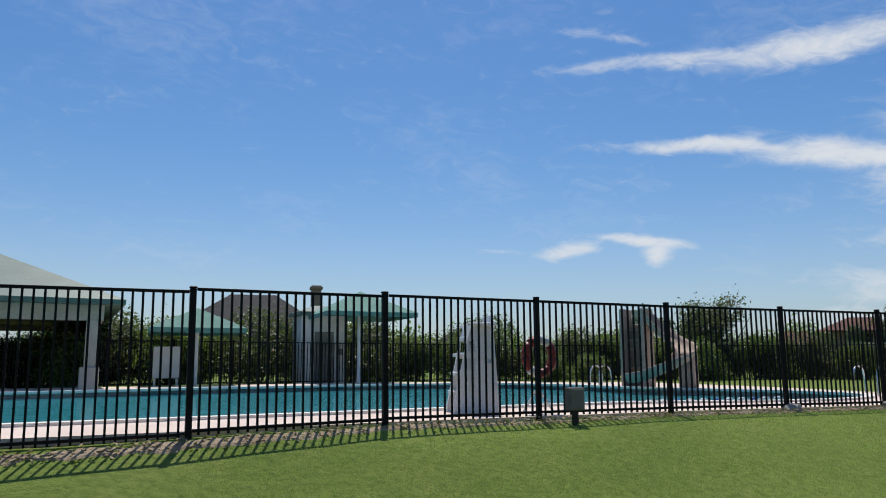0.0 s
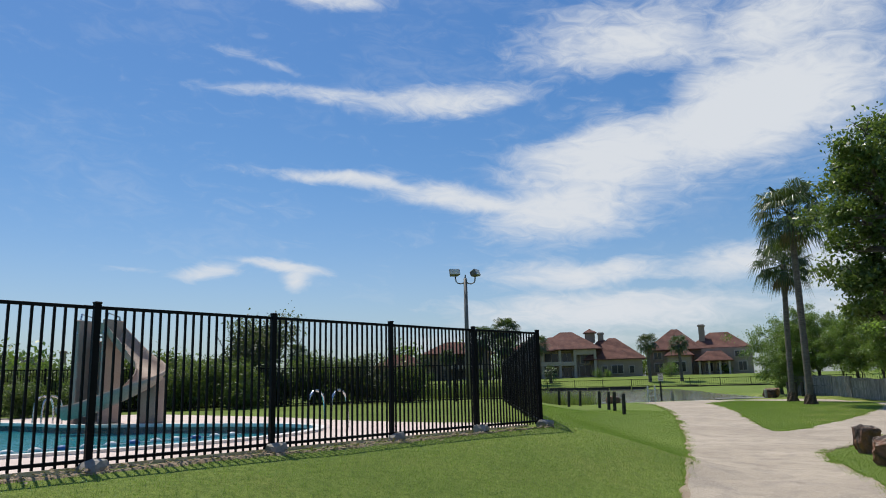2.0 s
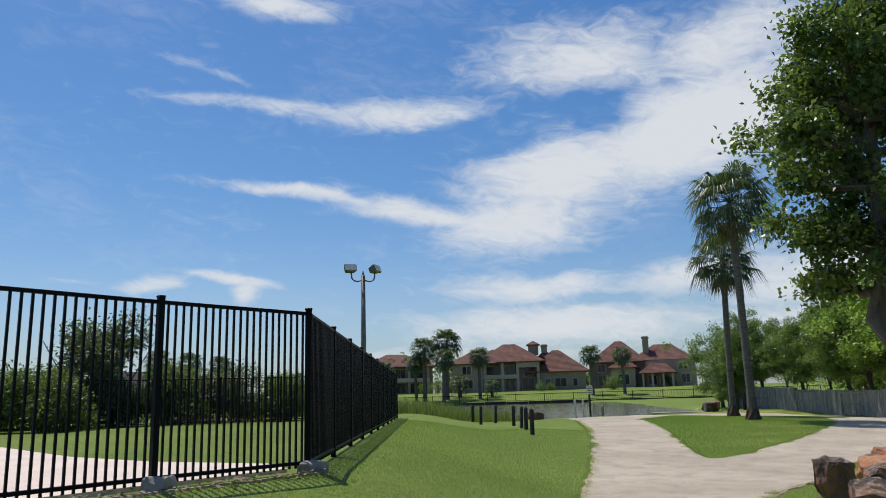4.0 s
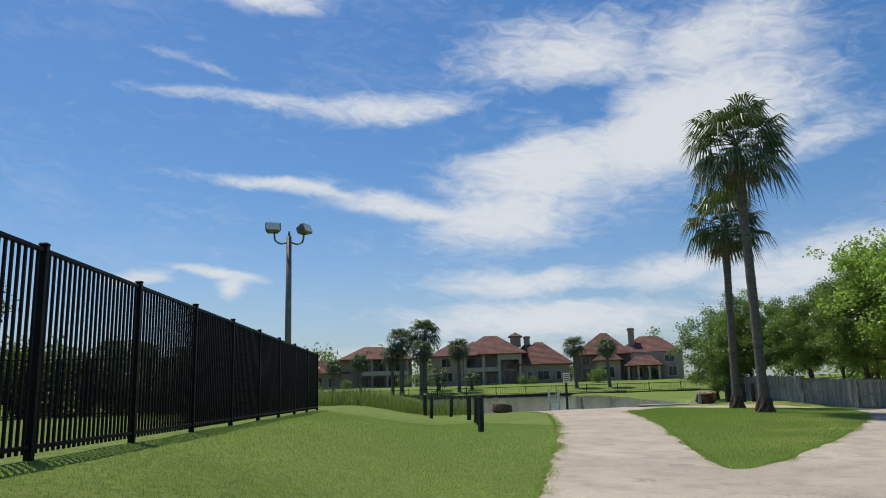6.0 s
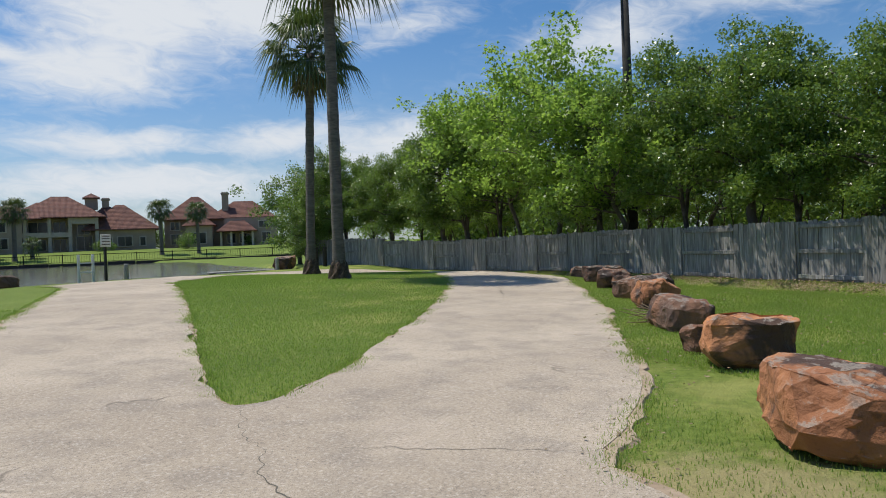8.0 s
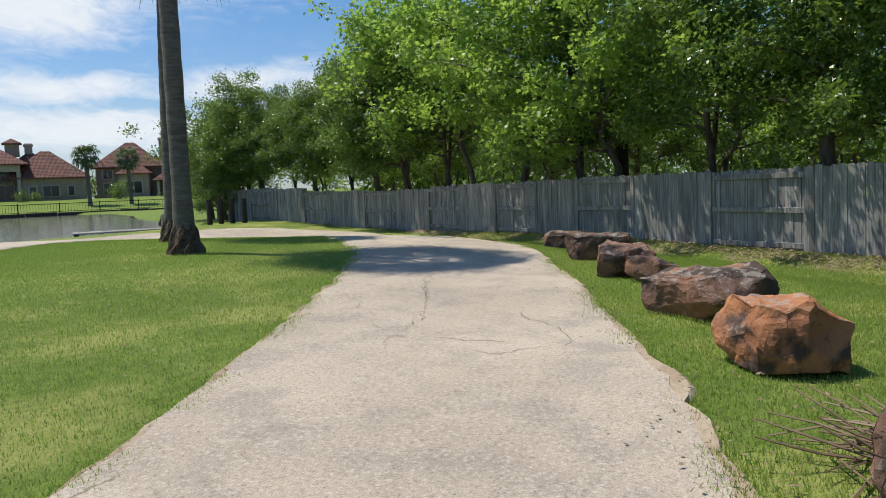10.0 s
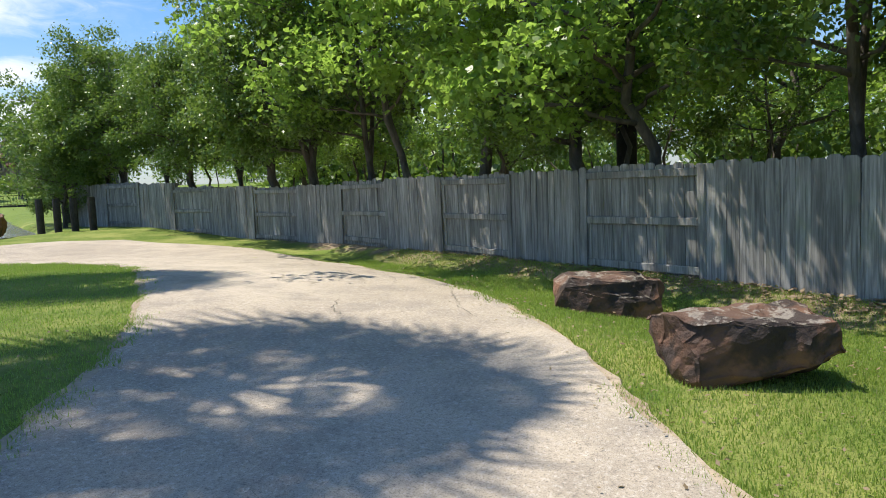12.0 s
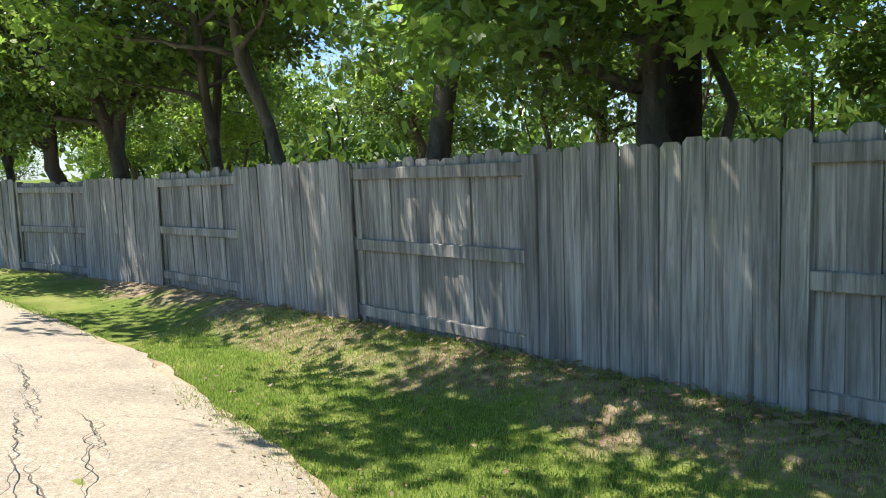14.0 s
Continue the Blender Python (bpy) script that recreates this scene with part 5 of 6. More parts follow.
def villa_main(m):
    ob = empty("house", m, "large cream stucco lakeside villa with terracotta roofs", "house", "lakeside houses")
    part("wall", boxes((-10.6, -5.8, 0, 9, -0.5, 4.35)), HOUSE_PALE, ob)
    part("wall", boxes((-5.8, 3.2, 2.2, 11, -0.5, 4.5)), HOUSE_PALE, ob)
    part("wall", boxes((3.2, 10.2, 0.8, 9, -0.5, 2.75)), HOUSE_PALE, ob)
    roof_part(ob, -10.6, -4.0, 0, 9, 4.35, 6.6, over=0.5, inset=3.7)
    roof_part(ob, -6.6, 3.6, 0.4, 11, 4.5, 7.5, over=0.5, inset=4.6)
    roof_part(ob, -8.2, 4.4, 3.4, 12, 4.3, 6.9, over=0.4, inset=4.2)
    roof_part(ob, 1.6, 10.4, 0.8, 10, 2.75, 6.3, over=0.55, inset=4.4)
    roof_part(ob, 2.2, 6.4, 3, 10, 4.4, 6.4, over=0.3)
    part("balcony", boxes((-5.8, -0.2, 0.3, 2.2, 1.85, 2.12), (-5.8, -0.2, 0.3, 0.42, 2.12, 2.5), bevel=0.02), HOUSE_TRIM, ob)
    for x, z1 in ((-5.5, 4.4), (-2.7, 4.4), (-0.3, 4.4), (2.9, 4.4)):
        part("column", boxes((x - 0.22, x + 0.22, 0.35, 0.79, -0.3, z1), bevel=0.03), HOUSE_TRIM, ob)
    part("entry", boxes((-0.1, 2.7, 0.4, 0.8, 3.55, 4.4), bevel=0.03), HOUSE_TRIM, ob)
    for x0, x1, z0, z1, y in ((-9.0, -7.6, 2.7, 3.9, 0), (-8.9, -7.4, 0.55, 1.8, 0), (-10.1, -9.6, 0.55, 1.8, 0), (-5.2, -3.0, 2.4, 3.9, 2.2), (-2.3, -0.8, 2.4, 3.9, 2.2), (-5.2, -3.2, 0.2, 1.6, 2.2), (-2.3, -0.8, 0.1, 1.6, 2.2),
                              (0.4, 2.3, 0.1, 1.9, 2.2), (0.6, 2.1, 2.2, 3.5, 2.2), (5.4, 7.2, 0.45, 1.7, 0.6), (3.9, 4.7, 0.45, 1.6, 0.6), (8.2, 8.9, 0.5, 1.6, 0.6)):
        window(ob, x0, x1, z0, z1, y, 1 if x1 - x0 > 1 else 0)
    cup = part("cupola", boxes((1.6, 3.2, 3.5, 5.0, 5.6, 7.25), bevel=0.03), HOUSE_TAN, ob)
    bm = bmesh.new()
    hip_roof(bm, 1.6, 3.2, 3.5, 5.0, 7.25, 7.9, 0.3)
    part("cupola_roof", bm, ROOF_TILE, cup)
    chimney(ob, 4.2, 5.0, 4.5, 7.3, 0.45)
    return ob


def villa_right(m):
    ob = empty("house", m, "pale stucco villa with several terracotta hip roofs", "house", "lakeside houses")
    part("wall", boxes((-7.5, 8, 2, 11, -0.5, 4.2)), HOUSE_TAN, ob)
    part("wall", boxes((1.0, 8.5, 0.8, 4, -0.5, 3.9)), HOUSE_PALE, ob)
    roof_part(ob, -7.5, 0.5, 1.5, 11, 4.1, 7.6, over=0.5, inset=4.0)
    roof_part(ob, -1, 8, 2.5, 11, 4.2, 6.8, over=0.5, inset=3.6)
    roof_part(ob, -4.2, -0.5, -0.6, 4, 3.1, 4.9, over=0.4)
    roof_part(ob, 0.6, 5.4, -1.8, 1.0, 2.1, 3.6, over=0.4)
    part("wall", boxes((-4.2, -0.5, -0.5, 2, -0.5, 3.0)), HOUSE_PALE, ob)
    for x in (0.8, 2.2, 3.8, 5.2):
        part("column", boxes((x - 0.15, x + 0.15, -1.7, -1.4, -0.3, 2.0), bevel=0.02), HOUSE_TRIM, ob)
    for x0, x1, z0, z1, y in ((-6.6, -5.2, 0.5, 1.9, 2), (-6.6, -5.4, 2.6, 3.7, 2), (-3.4, -1.4, 0.5, 2.0, -0.5), (1.4, 2.6, 0.4, 1.7, 0.8), (3.2, 4.6, 0.4, 1.7, 0.8), (6.4, 7.6, 0.5, 1.8, 0.8), (1.6, 3.0, 2.6, 3.5, 0.8), (6.0, 7.4, 2.6, 3.5, 0.8)):
        window(ob, x0, x1, z0, z1, y)
    chimney(ob, 1.0, 4.0, 5.0, 8.1, 0.45)
    return ob


def villa_left(m):
    ob = empty("house", m, "tan stucco villa with arched upper galleries and terracotta roof", "house", "lakeside houses")
    part("wall", boxes((-2.5, 9.5, 1.4, 9, -0.5, 4.7)), HOUSE_TAN, ob)
    part("wall", boxes((-11.5, -2.5, 2, 9, -0.5, 2.6)), HOUSE_TAN, ob)
    roof_part(ob, -2.6, 9.6, 0.2, 9, 4.7, 7.0, over=0.5)
    roof_part(ob, -11.5, -1.5, 1.5, 9, 2.6, 4.9, over=0.5)
    part("balcony", boxes((0.4, 8.6, 0.0, 1.4, 2.0, 2.3), (0.4, 8.6, 0.0, 0.12, 2.3, 2.7), bevel=0.02), HOUSE_TRIM, ob)
    for x in (0.5, 2.4, 5.0, 8.4):
        part("column", boxes((x - 0.2, x + 0.2, 0.05, 0.45, -0.3, 4.6), bevel=0.03), HOUSE_PALE, ob)
    for x0, x1, z0, z1, y in ((0.8, 2.0, 0.2, 1.8, 1.4), (2.8, 4.6, 0.2, 1.8, 1.4), (5.4, 7.8, 0.2, 1.8, 1.4), (0.8, 2.0, 2.5, 4.2, 1.4), (2.8, 4.6, 2.5, 4.2, 1.4), (5.4, 7.8, 2.5, 4.2, 1.4),
                              (-10.6, -9.6, 0.3, 1.8, 2), (-8.8, -7.8, 0.3, 1.8, 2), (-7.0, -5.6, 0.3, 1.8, 2), (-4.6, -3.4, 0.3, 1.8, 2)):
        window(ob, x0, x1, z0, z1, y)
    return ob


def facing(angle, dist, turn=0):
    x, y = far(angle, dist)
    return pose(x, y, ground_z(x, y) + 0.05, 0, 0, -angle + turn)


villa_main(facing(36.6, 119) @ Matrix.Scale(1.08, 4))
villa_right(facing(46.0, 123, -6) @ Matrix.Scale(1.08, 4))
villa_left(facing(25.4, 131, 8) @ Matrix.Scale(1.08, 4))


def dark_house(m, s):
    ob = empty("house", m, "brown brick suburban house with a dark shingle roof", "house", "houses beyond the pool")
    part("wall", boxes((-7, 7, 0, 10, -1, 3.4)), BRICK, ob)
    roof_part(ob, -7, 7, 0, 10, 3.4, 7.4, over=0.5, mat=DARK_ROOF)
    for x in (-4.5, 0.0, 4.0):
        window(ob, x - 0.8, x + 0.8, 1.0, 2.4)
    chimney(ob, 5.6, 4.5, 3.4, 8.3, 0.45, HOUSE_TAN)
    return ob


dark = dark_house(pose(-14.8, 57, 0.3, 0, 0, 14) @ Matrix.Scale(0.92, 4), 1)
copy_thing(dark, pose(2, 78, 0.5, 0, 0, 5) @ Matrix.Scale(0.62, 4))
copy_thing(dark, pose(20, 84, 0.5, 0, 0, -12) @ Matrix.Scale(0.62, 4))

# palms and trees about the far houses
fp = None
for i, (a, d, s) in enumerate(((16.4, 98, 1.0), (18.6, 104, 1.0), (23.4, 97, 1.12), (25.5, 96, 1.14), (28.0, 98, 1.1), (28.7, 97, 1.38), (30.5, 98, 1.12), (30.2, 94, 0.72), (33.2, 97, 1.0), (42.3, 97, 0.95), (44.8, 97, 0.95), (7.0, 70, 0.9), (9.5, 74, 1.0), (12.0, 80, 1.0))):
    x, y = far(a, d * 1.09)
    m = pose(x, y, ground_z(x, y), 0, 0, i * 50) @ Matrix.Scale(s, 4)
    fp = copy_thing(fp, m) if fp else palm(m, 8, 3.9, 0.24, 0.16, 1.25, 44, "fan palm standing before the far houses", "palms across the lake", (0.1, 0), 11, 10)
low_palm = palm(facing(34.2, 108), 9, 1.6, 0.3, 0.25, 1.5, 26, "low bushy palm on the far lawn", "palms across the lake", (0, 0), 10, 0)
copy_thing(low_palm, facing(31.6, 109) @ Matrix.Scale(1.3, 4))

fb = shrub(facing(44.0, 114), 71, 1.6, 2.4, 1300, LEAF, 0.22, "rounded green bush by the far houses", "far bushes")
rng = random.Random(17)
for a, d, s in ((39.0, 107, 0.5), (38.2, 107, 0.6), (31.0, 112, 1.0), (33.8, 112, 0.7), (41.5, 118, 1.6), (42.5, 122, 1.7), (48.3, 112, 0.7), (22.0, 118, 0.8), (24.5, 117, 0.7), (28.8, 118, 0.8), (29.9, 114, 1.0)):
    copy_thing(fb, facing(a, d * 1.09, rng.uniform(0, 360)) @ Matrix.Scale(s, 4))
for i in range(46):
    a = -70 + i * 4.4
    d = rng.uniform(135, 165)
    x, y = far(a, d)
    copy_thing(fb, pose(x, y, ground_z(x, y), 0, 0, rng.uniform(0, 360)) @ Matrix.Scale(rng.uniform(2.0, 3.4), 4))
for i in range(20):
    x, y = -30 + i * 3.1 + rng.uniform(-1, 1), 36 + 0.5 * i + rng.uniform(-2, 4)
    if x < 6:
        copy_thing(fb, pose(x, y, ground_z(x, y), 0, 0, rng.uniform(0, 360)) @ Matrix.Scale(rng.uniform(0.9, 1.4), 4))
for i in range(34):
    x, y = fence_place(-26 + i * 1.25, rng.uniform(8, 13))
    copy_thing(fb, pose(x, y, ground_z(x, y), 0, 0, rng.uniform(0, 360)) @ Matrix.Scale(rng.uniform(0.9, 1.7), 4))

for x, y, s in ((14.5, 33.0, 0.35), (16.0, 34.0, 0.4), (17.5, 33.2, 0.3), (18.5, 34.5, 0.35), (20.5, 34.0, 0.28), (22.0, 34.5, 0.35)):
    copy_thing(fb, pose(x, y, ground_z(x, y), 0, 0, x * 40) @ Matrix.Scale(s, 4))

# the bank wall, the low fence on it
A, B = Vector((80, 79)) + Vector((0.74, -0.67)) * -60, Vector((80, 79)) + Vector((0.74, -0.67)) * 45
bank = empty("bank_wall", pose(A.x, A.y, 0, 0, 0, math.degrees(math.atan2((B - A).y, (B - A).x))), "dark timber retaining wall along the far shore", "retaining wall")
for i in range(35):
    part("board", boxes((i * 3.0, i * 3.0 + 2.96, -0.25, 0.0, -1.2, 0.42 + 0.03 * (i % 3)), bevel=0.02), POST_WOOD, bank)
for i in range(22):
    x0 = 6 + i * 4.0
    lf = empty("low_fence_panel", bank.matrix_basis @ pose(x0, 3.0, 0.4), "low black iron fence bay on the far bank", "fence panel", "far bank fence")
    part("rail", boxes((0, 4, -0.02, 0.02, 0.95, 1.02)), BLACK, lf)
    part("rail", boxes((0, 4, -0.02, 0.02, 0.1, 0.15)), BLACK, lf)
    part("post", boxes((-0.05, 0.05, -0.05, 0.05, -0.3, 1.1)), BLACK, lf)
    for k in range(1, 14):
        part("picket", boxes((k * 0.285 - 0.012, k * 0.285 + 0.012, -0.012, 0.012, 0.1, 0.98)), BLACK, lf)

# things at the water's edge
def at_shore(x, y):
    return pose(x, y, ground_z(x, y))


frame_ob = empty("boat_ramp_frame", at_shore(29.4, 29.9), "small white metal frame at the water's edge", "metal frame")
for x in (-0.22, 0.22):
    part("upright", boxes((x - 0.03, x + 0.03, -0.03, 0.03, -0.1, 0.75), bevel=0.006), WHITE, frame_ob)
for z in (0.25, 0.5):
    part("bar", boxes((-0.19, 0.19, -0.02, 0.02, z, z + 0.04)), WHITE, frame_ob)
sign = empty("sign_post", at_shore(30.1, 30.0), "small pale sign on a dark post by the lake", "sign")
part("post", boxes((-0.03, 0.03, -0.03, 0.03, -0.1, 1.2)), POST_WOOD, sign)
plate = part("plate", boxes((-0.17, 0.17, -0.045, -0.03, 0.95, 1.3), bevel=0.006), TRIM, sign, "pale sign plate")
for z in (1.02, 1.1, 1.18, 1.25):
    part("text_bar", boxes((-0.13, 0.13, -0.049, -0.046, z - 0.012, z + 0.012)), DARK_WOOD, plate)
marker = empty("marker_post", at_shore(30.7, 29.9), "short grey round post by the lake", "post", "lakeside posts")
v, f = tube([(0, 0, -0.1), (0, 0, 0.42), (0, 0, 0.45)], [0.07, 0.065, 0.045], 10)
mesh_object("shaft", v, f, PIER, marker)
copy_thing(marker, at_shore(37.3, 29.9))
for i, (x, y) in enumerate(((40.6, 29.7), (40.3, 29.95), (40.0, 30.15), (39.75, 30.4))):
    m = pose(x, y, WATER_Z)
    first = copy_thing(piling, m) if i else None
    if not i:
        piling = empty("piling", m, "dark round timber mooring piling in the lake", "piling", "mooring pilings")
        v, f = tube([(0, 0, -0.8), (0, 0, 0.7), (0, 0, 0.92)], [0.085, 0.085, 0.08], 10)
        mesh_object("shaft", v, f, POST_WOOD, piling)
dock = empty("dock", pose(36.7, 31.0, WATER_Z + 0.12, 0, 0, -38), "low grey plank dock at the lake edge", "dock")
for i in range(12):
    part("plank", boxes((-1.2 + i * 0.2, -1.02 + i * 0.2, -0.6, 0.6, 0, 0.04), bevel=0.004), PINE, dock)
for x in (-1.1, 1.1):
    for y in (-0.5, 0.5):
        part("pile", boxes((x - 0.05, x + 0.05, y - 0.05, y + 0.05, -1.0, 0.0)), POST_WOOD, dock)


# ---- grass, reeds, litter: what nobody could count ----
def blades(name, x, y, tall, wide, mat, label, category, seed, lean=0.5):
    rng = np.random.default_rng(seed)
    n = len(x)
    z = height(x, y) + 0.005
    a, b = rng.uniform(0, 2 * np.pi, n), rng.uniform(0, 2 * np.pi, n)
    h = tall * rng.uniform(0.5, 1.25, n)
    w = wide * rng.uniform(0.7, 1.3, n)
    l = h * lean * rng.random(n)
    tri = np.stack([np.stack([x - np.cos(a) * w, y - np.sin(a) * w, z], 1), np.stack([x + np.cos(a) * w, y + np.sin(a) * w, z], 1), np.stack([x + np.cos(b) * l, y + np.sin(b) * l, z + h], 1)], 1)
    me = bpy.data.meshes.new(name)
    me.vertices.add(n * 3)
    me.vertices.foreach_set("co", tri.reshape(-1))
    me.loops.add(n * 3)
    me.loops.foreach_set("vertex_index", np.arange(n * 3))
    me.polygons.add(n)
    me.polygons.foreach_set("loop_start", np.arange(n) * 3)
    me.materials.append(mat)
    me.update()
    me.validate()
    return tagged(new(name, me), label, category, kind="stuff")


def scatter(x0, x1, y0, y1, n, seed, keep):
    rng = np.random.default_rng(seed)
    x, y = rng.uniform(x0, x1, n), rng.uniform(y0, y1, n)
    k = keep(x, y)
    return x[k], y[k]


on_road = lambda x, y: inside(ROAD_LINE, x, y) & ~inside(ISLAND_LINE, x, y)
lawn = lambda x, y: (outside_pool(x, y) > 0.12) & ~on_road(x, y) & (y < shore_y(x) - 0.5)
verge = lambda x, y: lawn(x, y) & (0.77 * (x - 36.5) - 0.637 * (y - 19.5) < 0.1)
x, y = scatter(-2, 22, 2, 24, 760000, 1, lambda x, y: lawn(x, y) & (outside_pool(x, y) < 8) & ~inside(ISLAND_LINE, x, y))
blades("lawn_grass", x, y, 0.02, 0.0026, BLADE, "short mown grass blades of the lawn", "grass", 1)
x, y = scatter(17, 37, 10, 21, 1500000, 2, lambda x, y: verge(x, y) & (0.77 * (x - 36.5) - 0.637 * (y - 19.5) > -7.5) & (x - y > 4.2) & ~inside(ISLAND_LINE, x, y))
blades("verge_grass", x, y, 0.02, 0.0026, VERGE_BLADE, "ragged green grass on the verge beside the drive", "grass", 2)
x, y = scatter(19, 35, 15, 27, 560000, 3, lambda x, y: inside(ISLAND_LINE, x, y))
blades("island_grass", x, y, 0.019, 0.0026, BLADE, "mown grass on the island between the drives", "grass", 3)
x, y = scatter(17, 27, 26, 38, 24000, 4, lambda x, y: (np.abs(y - shore_y(x) - 1.0) < 2.2) & (x < 25.8))
blades("reeds", x, y, 0.55, 0.014, REED, "tall dry reeds and weeds on the lake shore", "reeds", 4, 0.7)


# ---- worn edges, cracks and fallen leaves ----
def ribbon(name, line, wide, lift, mat, parent=None, seed=0, wander=0.0, label=""):
    """A thin strip laid along a line on the ground, of uneven width."""
    line = np.array(line)
    verts, across = [], (-1, -0.55, 0.0, 0.55, 1) if wide > 0.1 else (-1, 1)
    n = len(line)
    for i, (x, y) in enumerate(line):
        t = line[min(i + 1, n - 1)] - line[max(i - 1, 0)]
        nx, ny = -t[1] / (np.hypot(*t) + 1e-9), t[0] / (np.hypot(*t) + 1e-9)
        w = wide * (0.55 + 0.9 * abs(noise.noise((x * 1.9, y * 1.9, seed))) + 0.5 * noise.noise((x * 6, y * 6, seed)))
        off = wander * (noise.noise((x * 3.1, y * 3.1, seed + 7)) + 0.7 * noise.noise((x * 13, y * 13, seed + 3)))
        taper = min(1.0, 4.0 * i / n + 0.15, 4.0 * (n - 1 - i) / n + 0.15)
        for s in across:
            px, py = x + nx * (off + s * w * taper), y + ny * (off + s * w * taper)
            verts.append((px, py, ground_z(px, py) + lift + noise.noise((px * 0.8, py * 0.8, 0)) * 0.025 - (0.05 if wide > 0.1 and abs(s) == 1 else 0)))
    k = len(across)
    faces = [(k * i + q, k * i + k + q, k * i + k + q + 1, k * i + q + 1) for i in range(n - 1) for q in range(k - 1)]
    return mesh_object(name, verts, faces, mat, parent, label)


CRACKS = [[(19.3, 15.1), (18.95, 14.75), (18.6, 14.38), (18.3, 14.05), (18.0, 13.6), (17.6, 13.2)], [(18.75, 14.0), (18.95, 13.5), (19.1, 12.9)], [(28.55, 17.35), (27.4, 16.9), (26.3, 16.35), (25.6, 16.15), (25.2, 16.1), (24.9, 15.9)],
          [(25.3, 16.4), (25.4, 15.9), (25.45, 15.5), (25.5, 15.1)], [(26.7, 15.75), (26.2, 15.5), (25.9, 15.2), (25.4, 15.05), (24.9, 14.85)], [(28.25, 16.4), (27.95, 16.4), (26.9, 16.0)], [(28.4, 17.3), (27.8, 17.0), (27.05, 16.7), (26.5, 16.4)]]
CRACKS_2 = [[(31.6, 18.65), (31.1, 18.45), (30.85, 18.25)], [(33.75, 19.8), (32.8, 19.05), (32.25, 18.75)], [(32.5, 18.1), (31.5, 17.65), (31.05, 17.4)], [(35.4, 21.25), (34.9, 20.75), (34.15, 20.15), (33.5, 19.65), (33.05, 19.35), (32.7, 19.0), (32.3, 18.8)],
            [(34.3, 19.95), (33.6, 19.5), (33.35, 19.3)], [(33.55, 19.25), (33.1, 18.9), (32.6, 18.6), (32.25, 18.5)], [(34.4, 20.1), (34.05, 19.75), (33.75, 19.55)], [(35.45, 21.3), (34.6, 20.45), (33.9, 19.9)]]
for i, c in enumerate(CRACKS + CRACKS_2):
    ribbon("crack", smooth_line(c, 0.025), 0.003, 0.0245, CRACK, road, i * 3, 0.05)

SOIL_STRIP = plain("tan_soil", (0.34, 0.255, 0.17), (0.46, 0.37, 0.26), 2.5, 24, 0.95, 0.8, 0.02, at=where)
for name, line in (("road_edge_left", left_edge), ("road_edge_right", right_edge), ("island_edge", np.concatenate([ISLAND_LINE, ISLAND_LINE[:1]]))):
    tagged(ribbon("soil_edge", smooth_line([tuple(p) for p in line[::2]], 0.09), 0.11, 0.017, SOIL_STRIP, seed=len(name), wander=0.03), "bare tan soil worn along the drive's edge", "soil", kind="structure")
front_soil = smooth_line([(x + 0.07, y - 0.2) for x, y in FRONT], 0.09)
tagged(ribbon("soil_bed", front_soil, 0.2, 0.012, DIRT, seed=4, wander=0.05), "strip of dry brown soil under the pool fence", "soil", kind="structure")
for i, (x, y) in enumerate(FRONT[:5]):
    boulder(x + 0.03, y - 0.06, 20 + 30 * i, (0.22, 0.2, 0.16), 40 + i, "rough grey concrete footing at a fence post", 0.06, "fence footings", PIER, "post_footing")


def litter(name, x, y, size, mat, label, seed):
    rng = np.random.default_rng(seed)
    n = len(x)
    z = height(x, y) + rng.uniform(0.012, 0.04, n)
    a = rng.uniform(0, 2 * np.pi, n)
    s = size * rng.uniform(0.5, 1.3, n)
    d = np.stack([np.cos(a), np.sin(a), rng.normal(0, 0.25, n)], 1) * s[:, None]
    e = np.stack([-np.sin(a), np.cos(a), rng.normal(0, 0.25, n)], 1) * s[:, None] * 0.3
    p = np.stack([x, y, z], 1)
    quad = np.stack([p - d * 0.5, p + e, p + d * 0.5, p - e], 1)
    me = bpy.data.meshes.new(name)
    me.vertices.add(n * 4)
    me.vertices.foreach_set("co", quad.reshape(-1))
    me.loops.add(n * 4)
    me.loops.foreach_set("vertex_index", np.arange(n * 4))
    me.polygons.add(n)
    me.polygons.foreach_set("loop_start", np.arange(n) * 4)
    me.materials.append(mat)
    me.update()
    me.validate()
    return tagged(new(name, me), label, "leaf litter", kind="stuff")


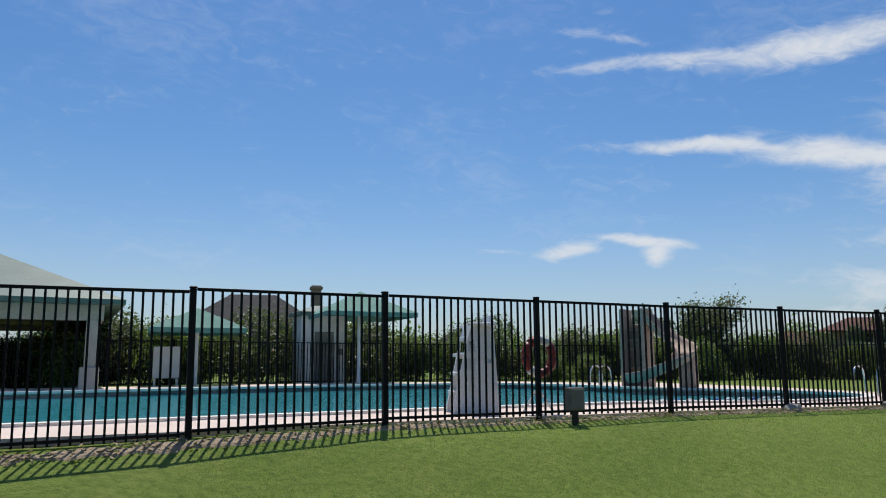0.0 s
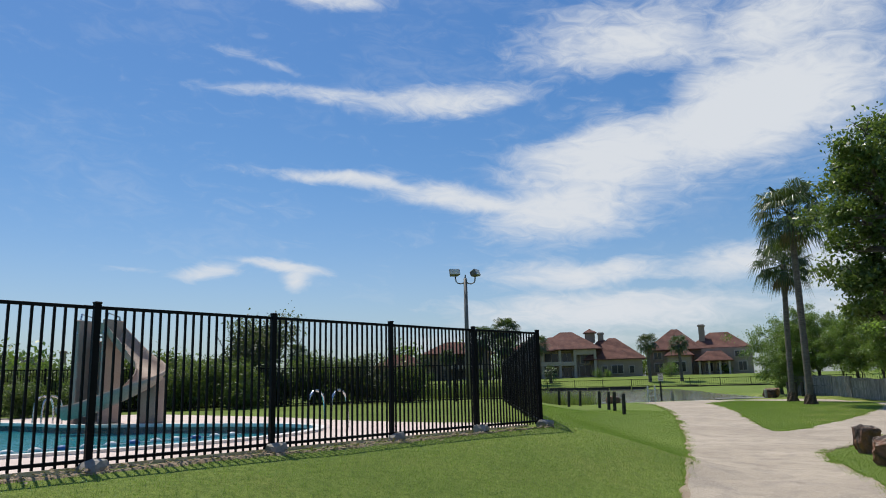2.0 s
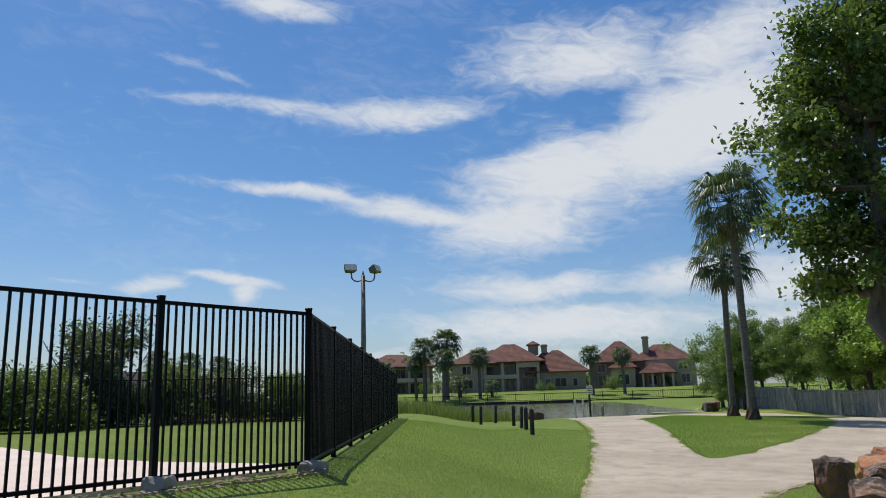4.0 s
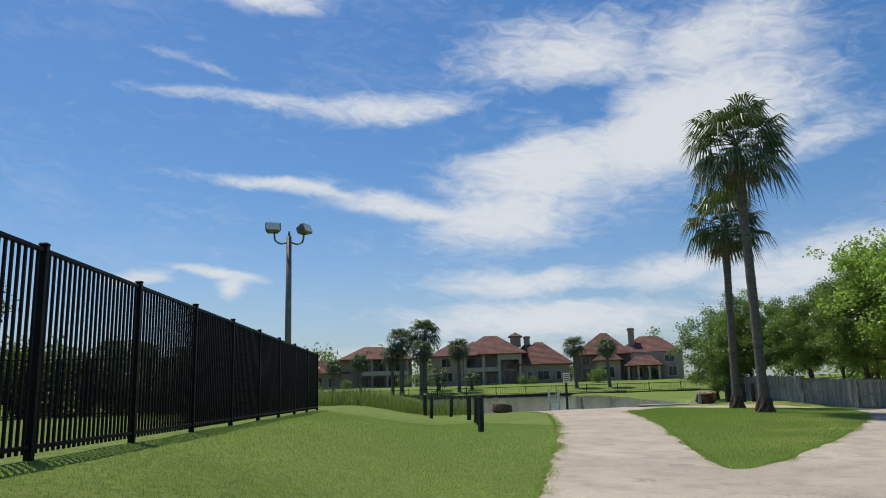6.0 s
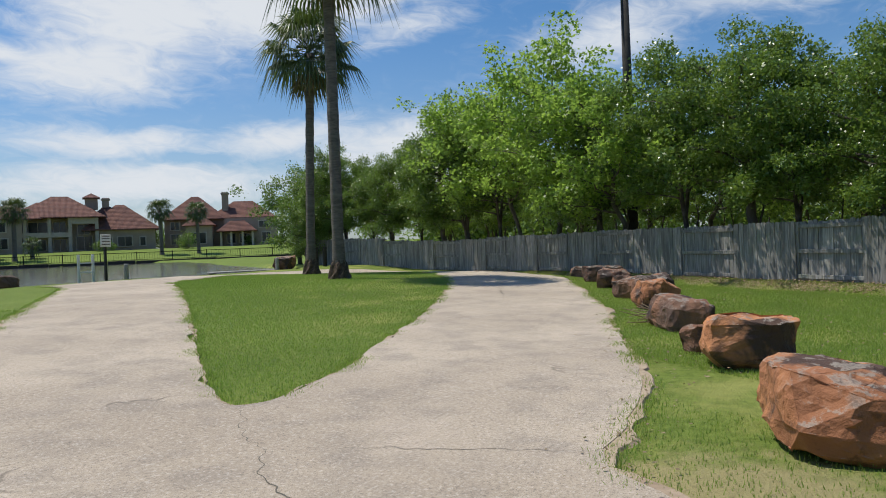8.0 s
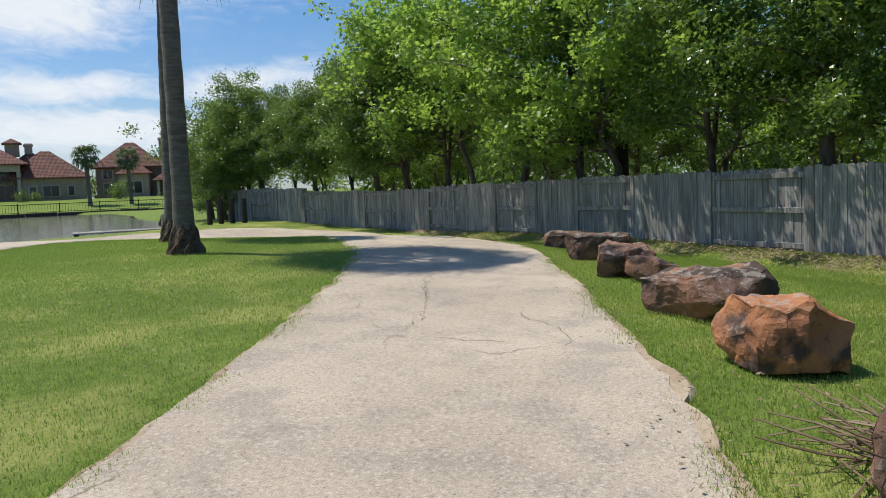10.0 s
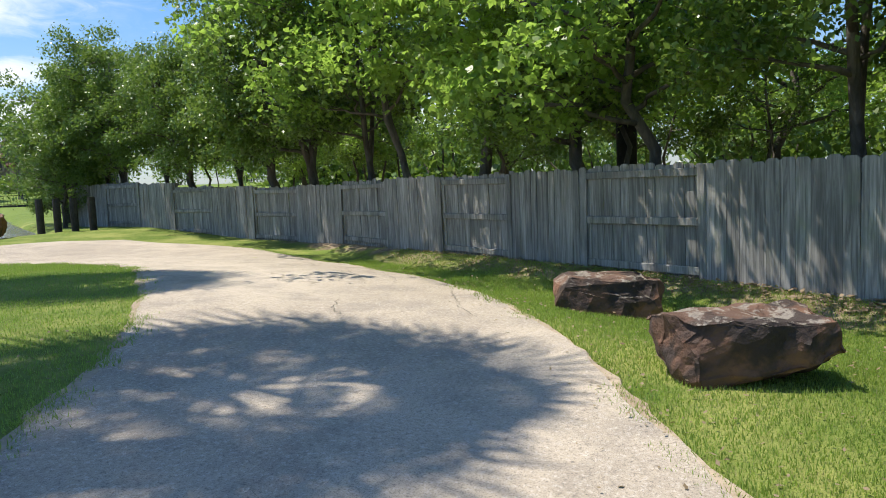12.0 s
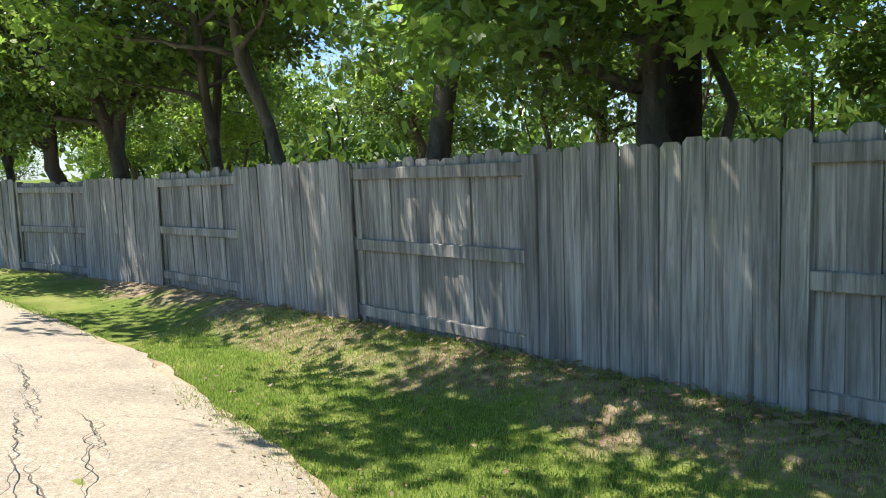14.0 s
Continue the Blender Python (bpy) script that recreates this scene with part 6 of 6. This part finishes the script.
off_fence = lambda x, y: -(0.77 * (x - 36.5) - 0.637 * (y - 19.5))
rr = np.random.default_rng(8)
x, y = scatter(24, 42, 5, 27, 170000, 8, lambda x, y: (off_fence(x, y) > 0.02) & (off_fence(x, y) < 1.8) & (rr.random(len(x)) < np.exp(-off_fence(x, y) * 1.9)) & ~on_road(x, y))
litter("fallen_leaves", x, y, 0.05, LITTER, "dry brown leaves gathered along the fence", 8)
for name, line, many in (("drive_edge_grass", left_edge, 26000), ("verge_edge_grass", right_edge, 30000), ("island_edge_grass", ISLAND_LINE, 30000)):
    use = line[(line[:, 0] > 6) & (line[:, 0] < 38)]
    pick = rr.integers(0, len(use), many)
    ex, ey = use[pick, 0] + rr.normal(0, 0.035, many) + rr.uniform(-0.08, 0.08, many), use[pick, 1] + rr.normal(0, 0.035, many) + rr.uniform(-0.08, 0.08, many)
    clump = np.array([noise.noise((a * 2.2, b * 2.2, 1)) for a, b in zip(ex, ey)]) > -0.12
    ex, ey = ex[clump], ey[clump]
    blades(name, ex, ey, 0.03, 0.003, BLADE, "ragged grass creeping over the drive's edge", "grass", many, 0.9)
edge = right_edge[(right_edge[:, 0] > 17) & (right_edge[:, 0] < 38)]
pick = rr.integers(0, len(edge), 1300)
litter("road_edge_leaves", edge[pick, 0] + rr.normal(0, 0.16, 1300), edge[pick, 1] + rr.normal(0, 0.16, 1300), 0.022, LITTER, "small dry leaves scattered along the drive's edge", 9)
pick = rr.integers(0, len(front_soil), 2500)
litter("fence_mulch", front_soil[pick, 0] + rr.normal(0, 0.1, 2500), front_soil[pick, 1] + rr.normal(0, 0.1, 2500), 0.05, LITTER, "dry mulch chips under the pool fence", 10)
x, y = scatter(17, 36, 11, 20, 6000, 12, lambda x, y: lawn(x, y) & (off_fence(x, y) > 0.3) & (off_fence(x, y) < 8) & (x - y > 4.2))
litter("scattered_leaves", x, y, 0.026, LITTER, "single dry leaves scattered in the verge grass", 12)
straw = [tube(crooked((24.1 + random.gauss(0, 0.18), 13.55 + random.gauss(0, 0.1), ground_z(24, 13.5) + 0.02 + abs(random.gauss(0, 0.05))), (24.1 + random.gauss(0, 0.3), 13.55 + random.gauss(0, 0.2), ground_z(24, 13.5) + 0.03 + abs(random.gauss(0, 0.06))), 0.02, random.Random(i), 3), [0.006, 0.005, 0.005, 0.003], 4) for i in range(70)]
v, f = joined(straw)
tagged(mesh_object("dry_twigs", v, f, LITTER), "tangle of pale dry palm stalks by the boulders", "twigs", kind="stuff")
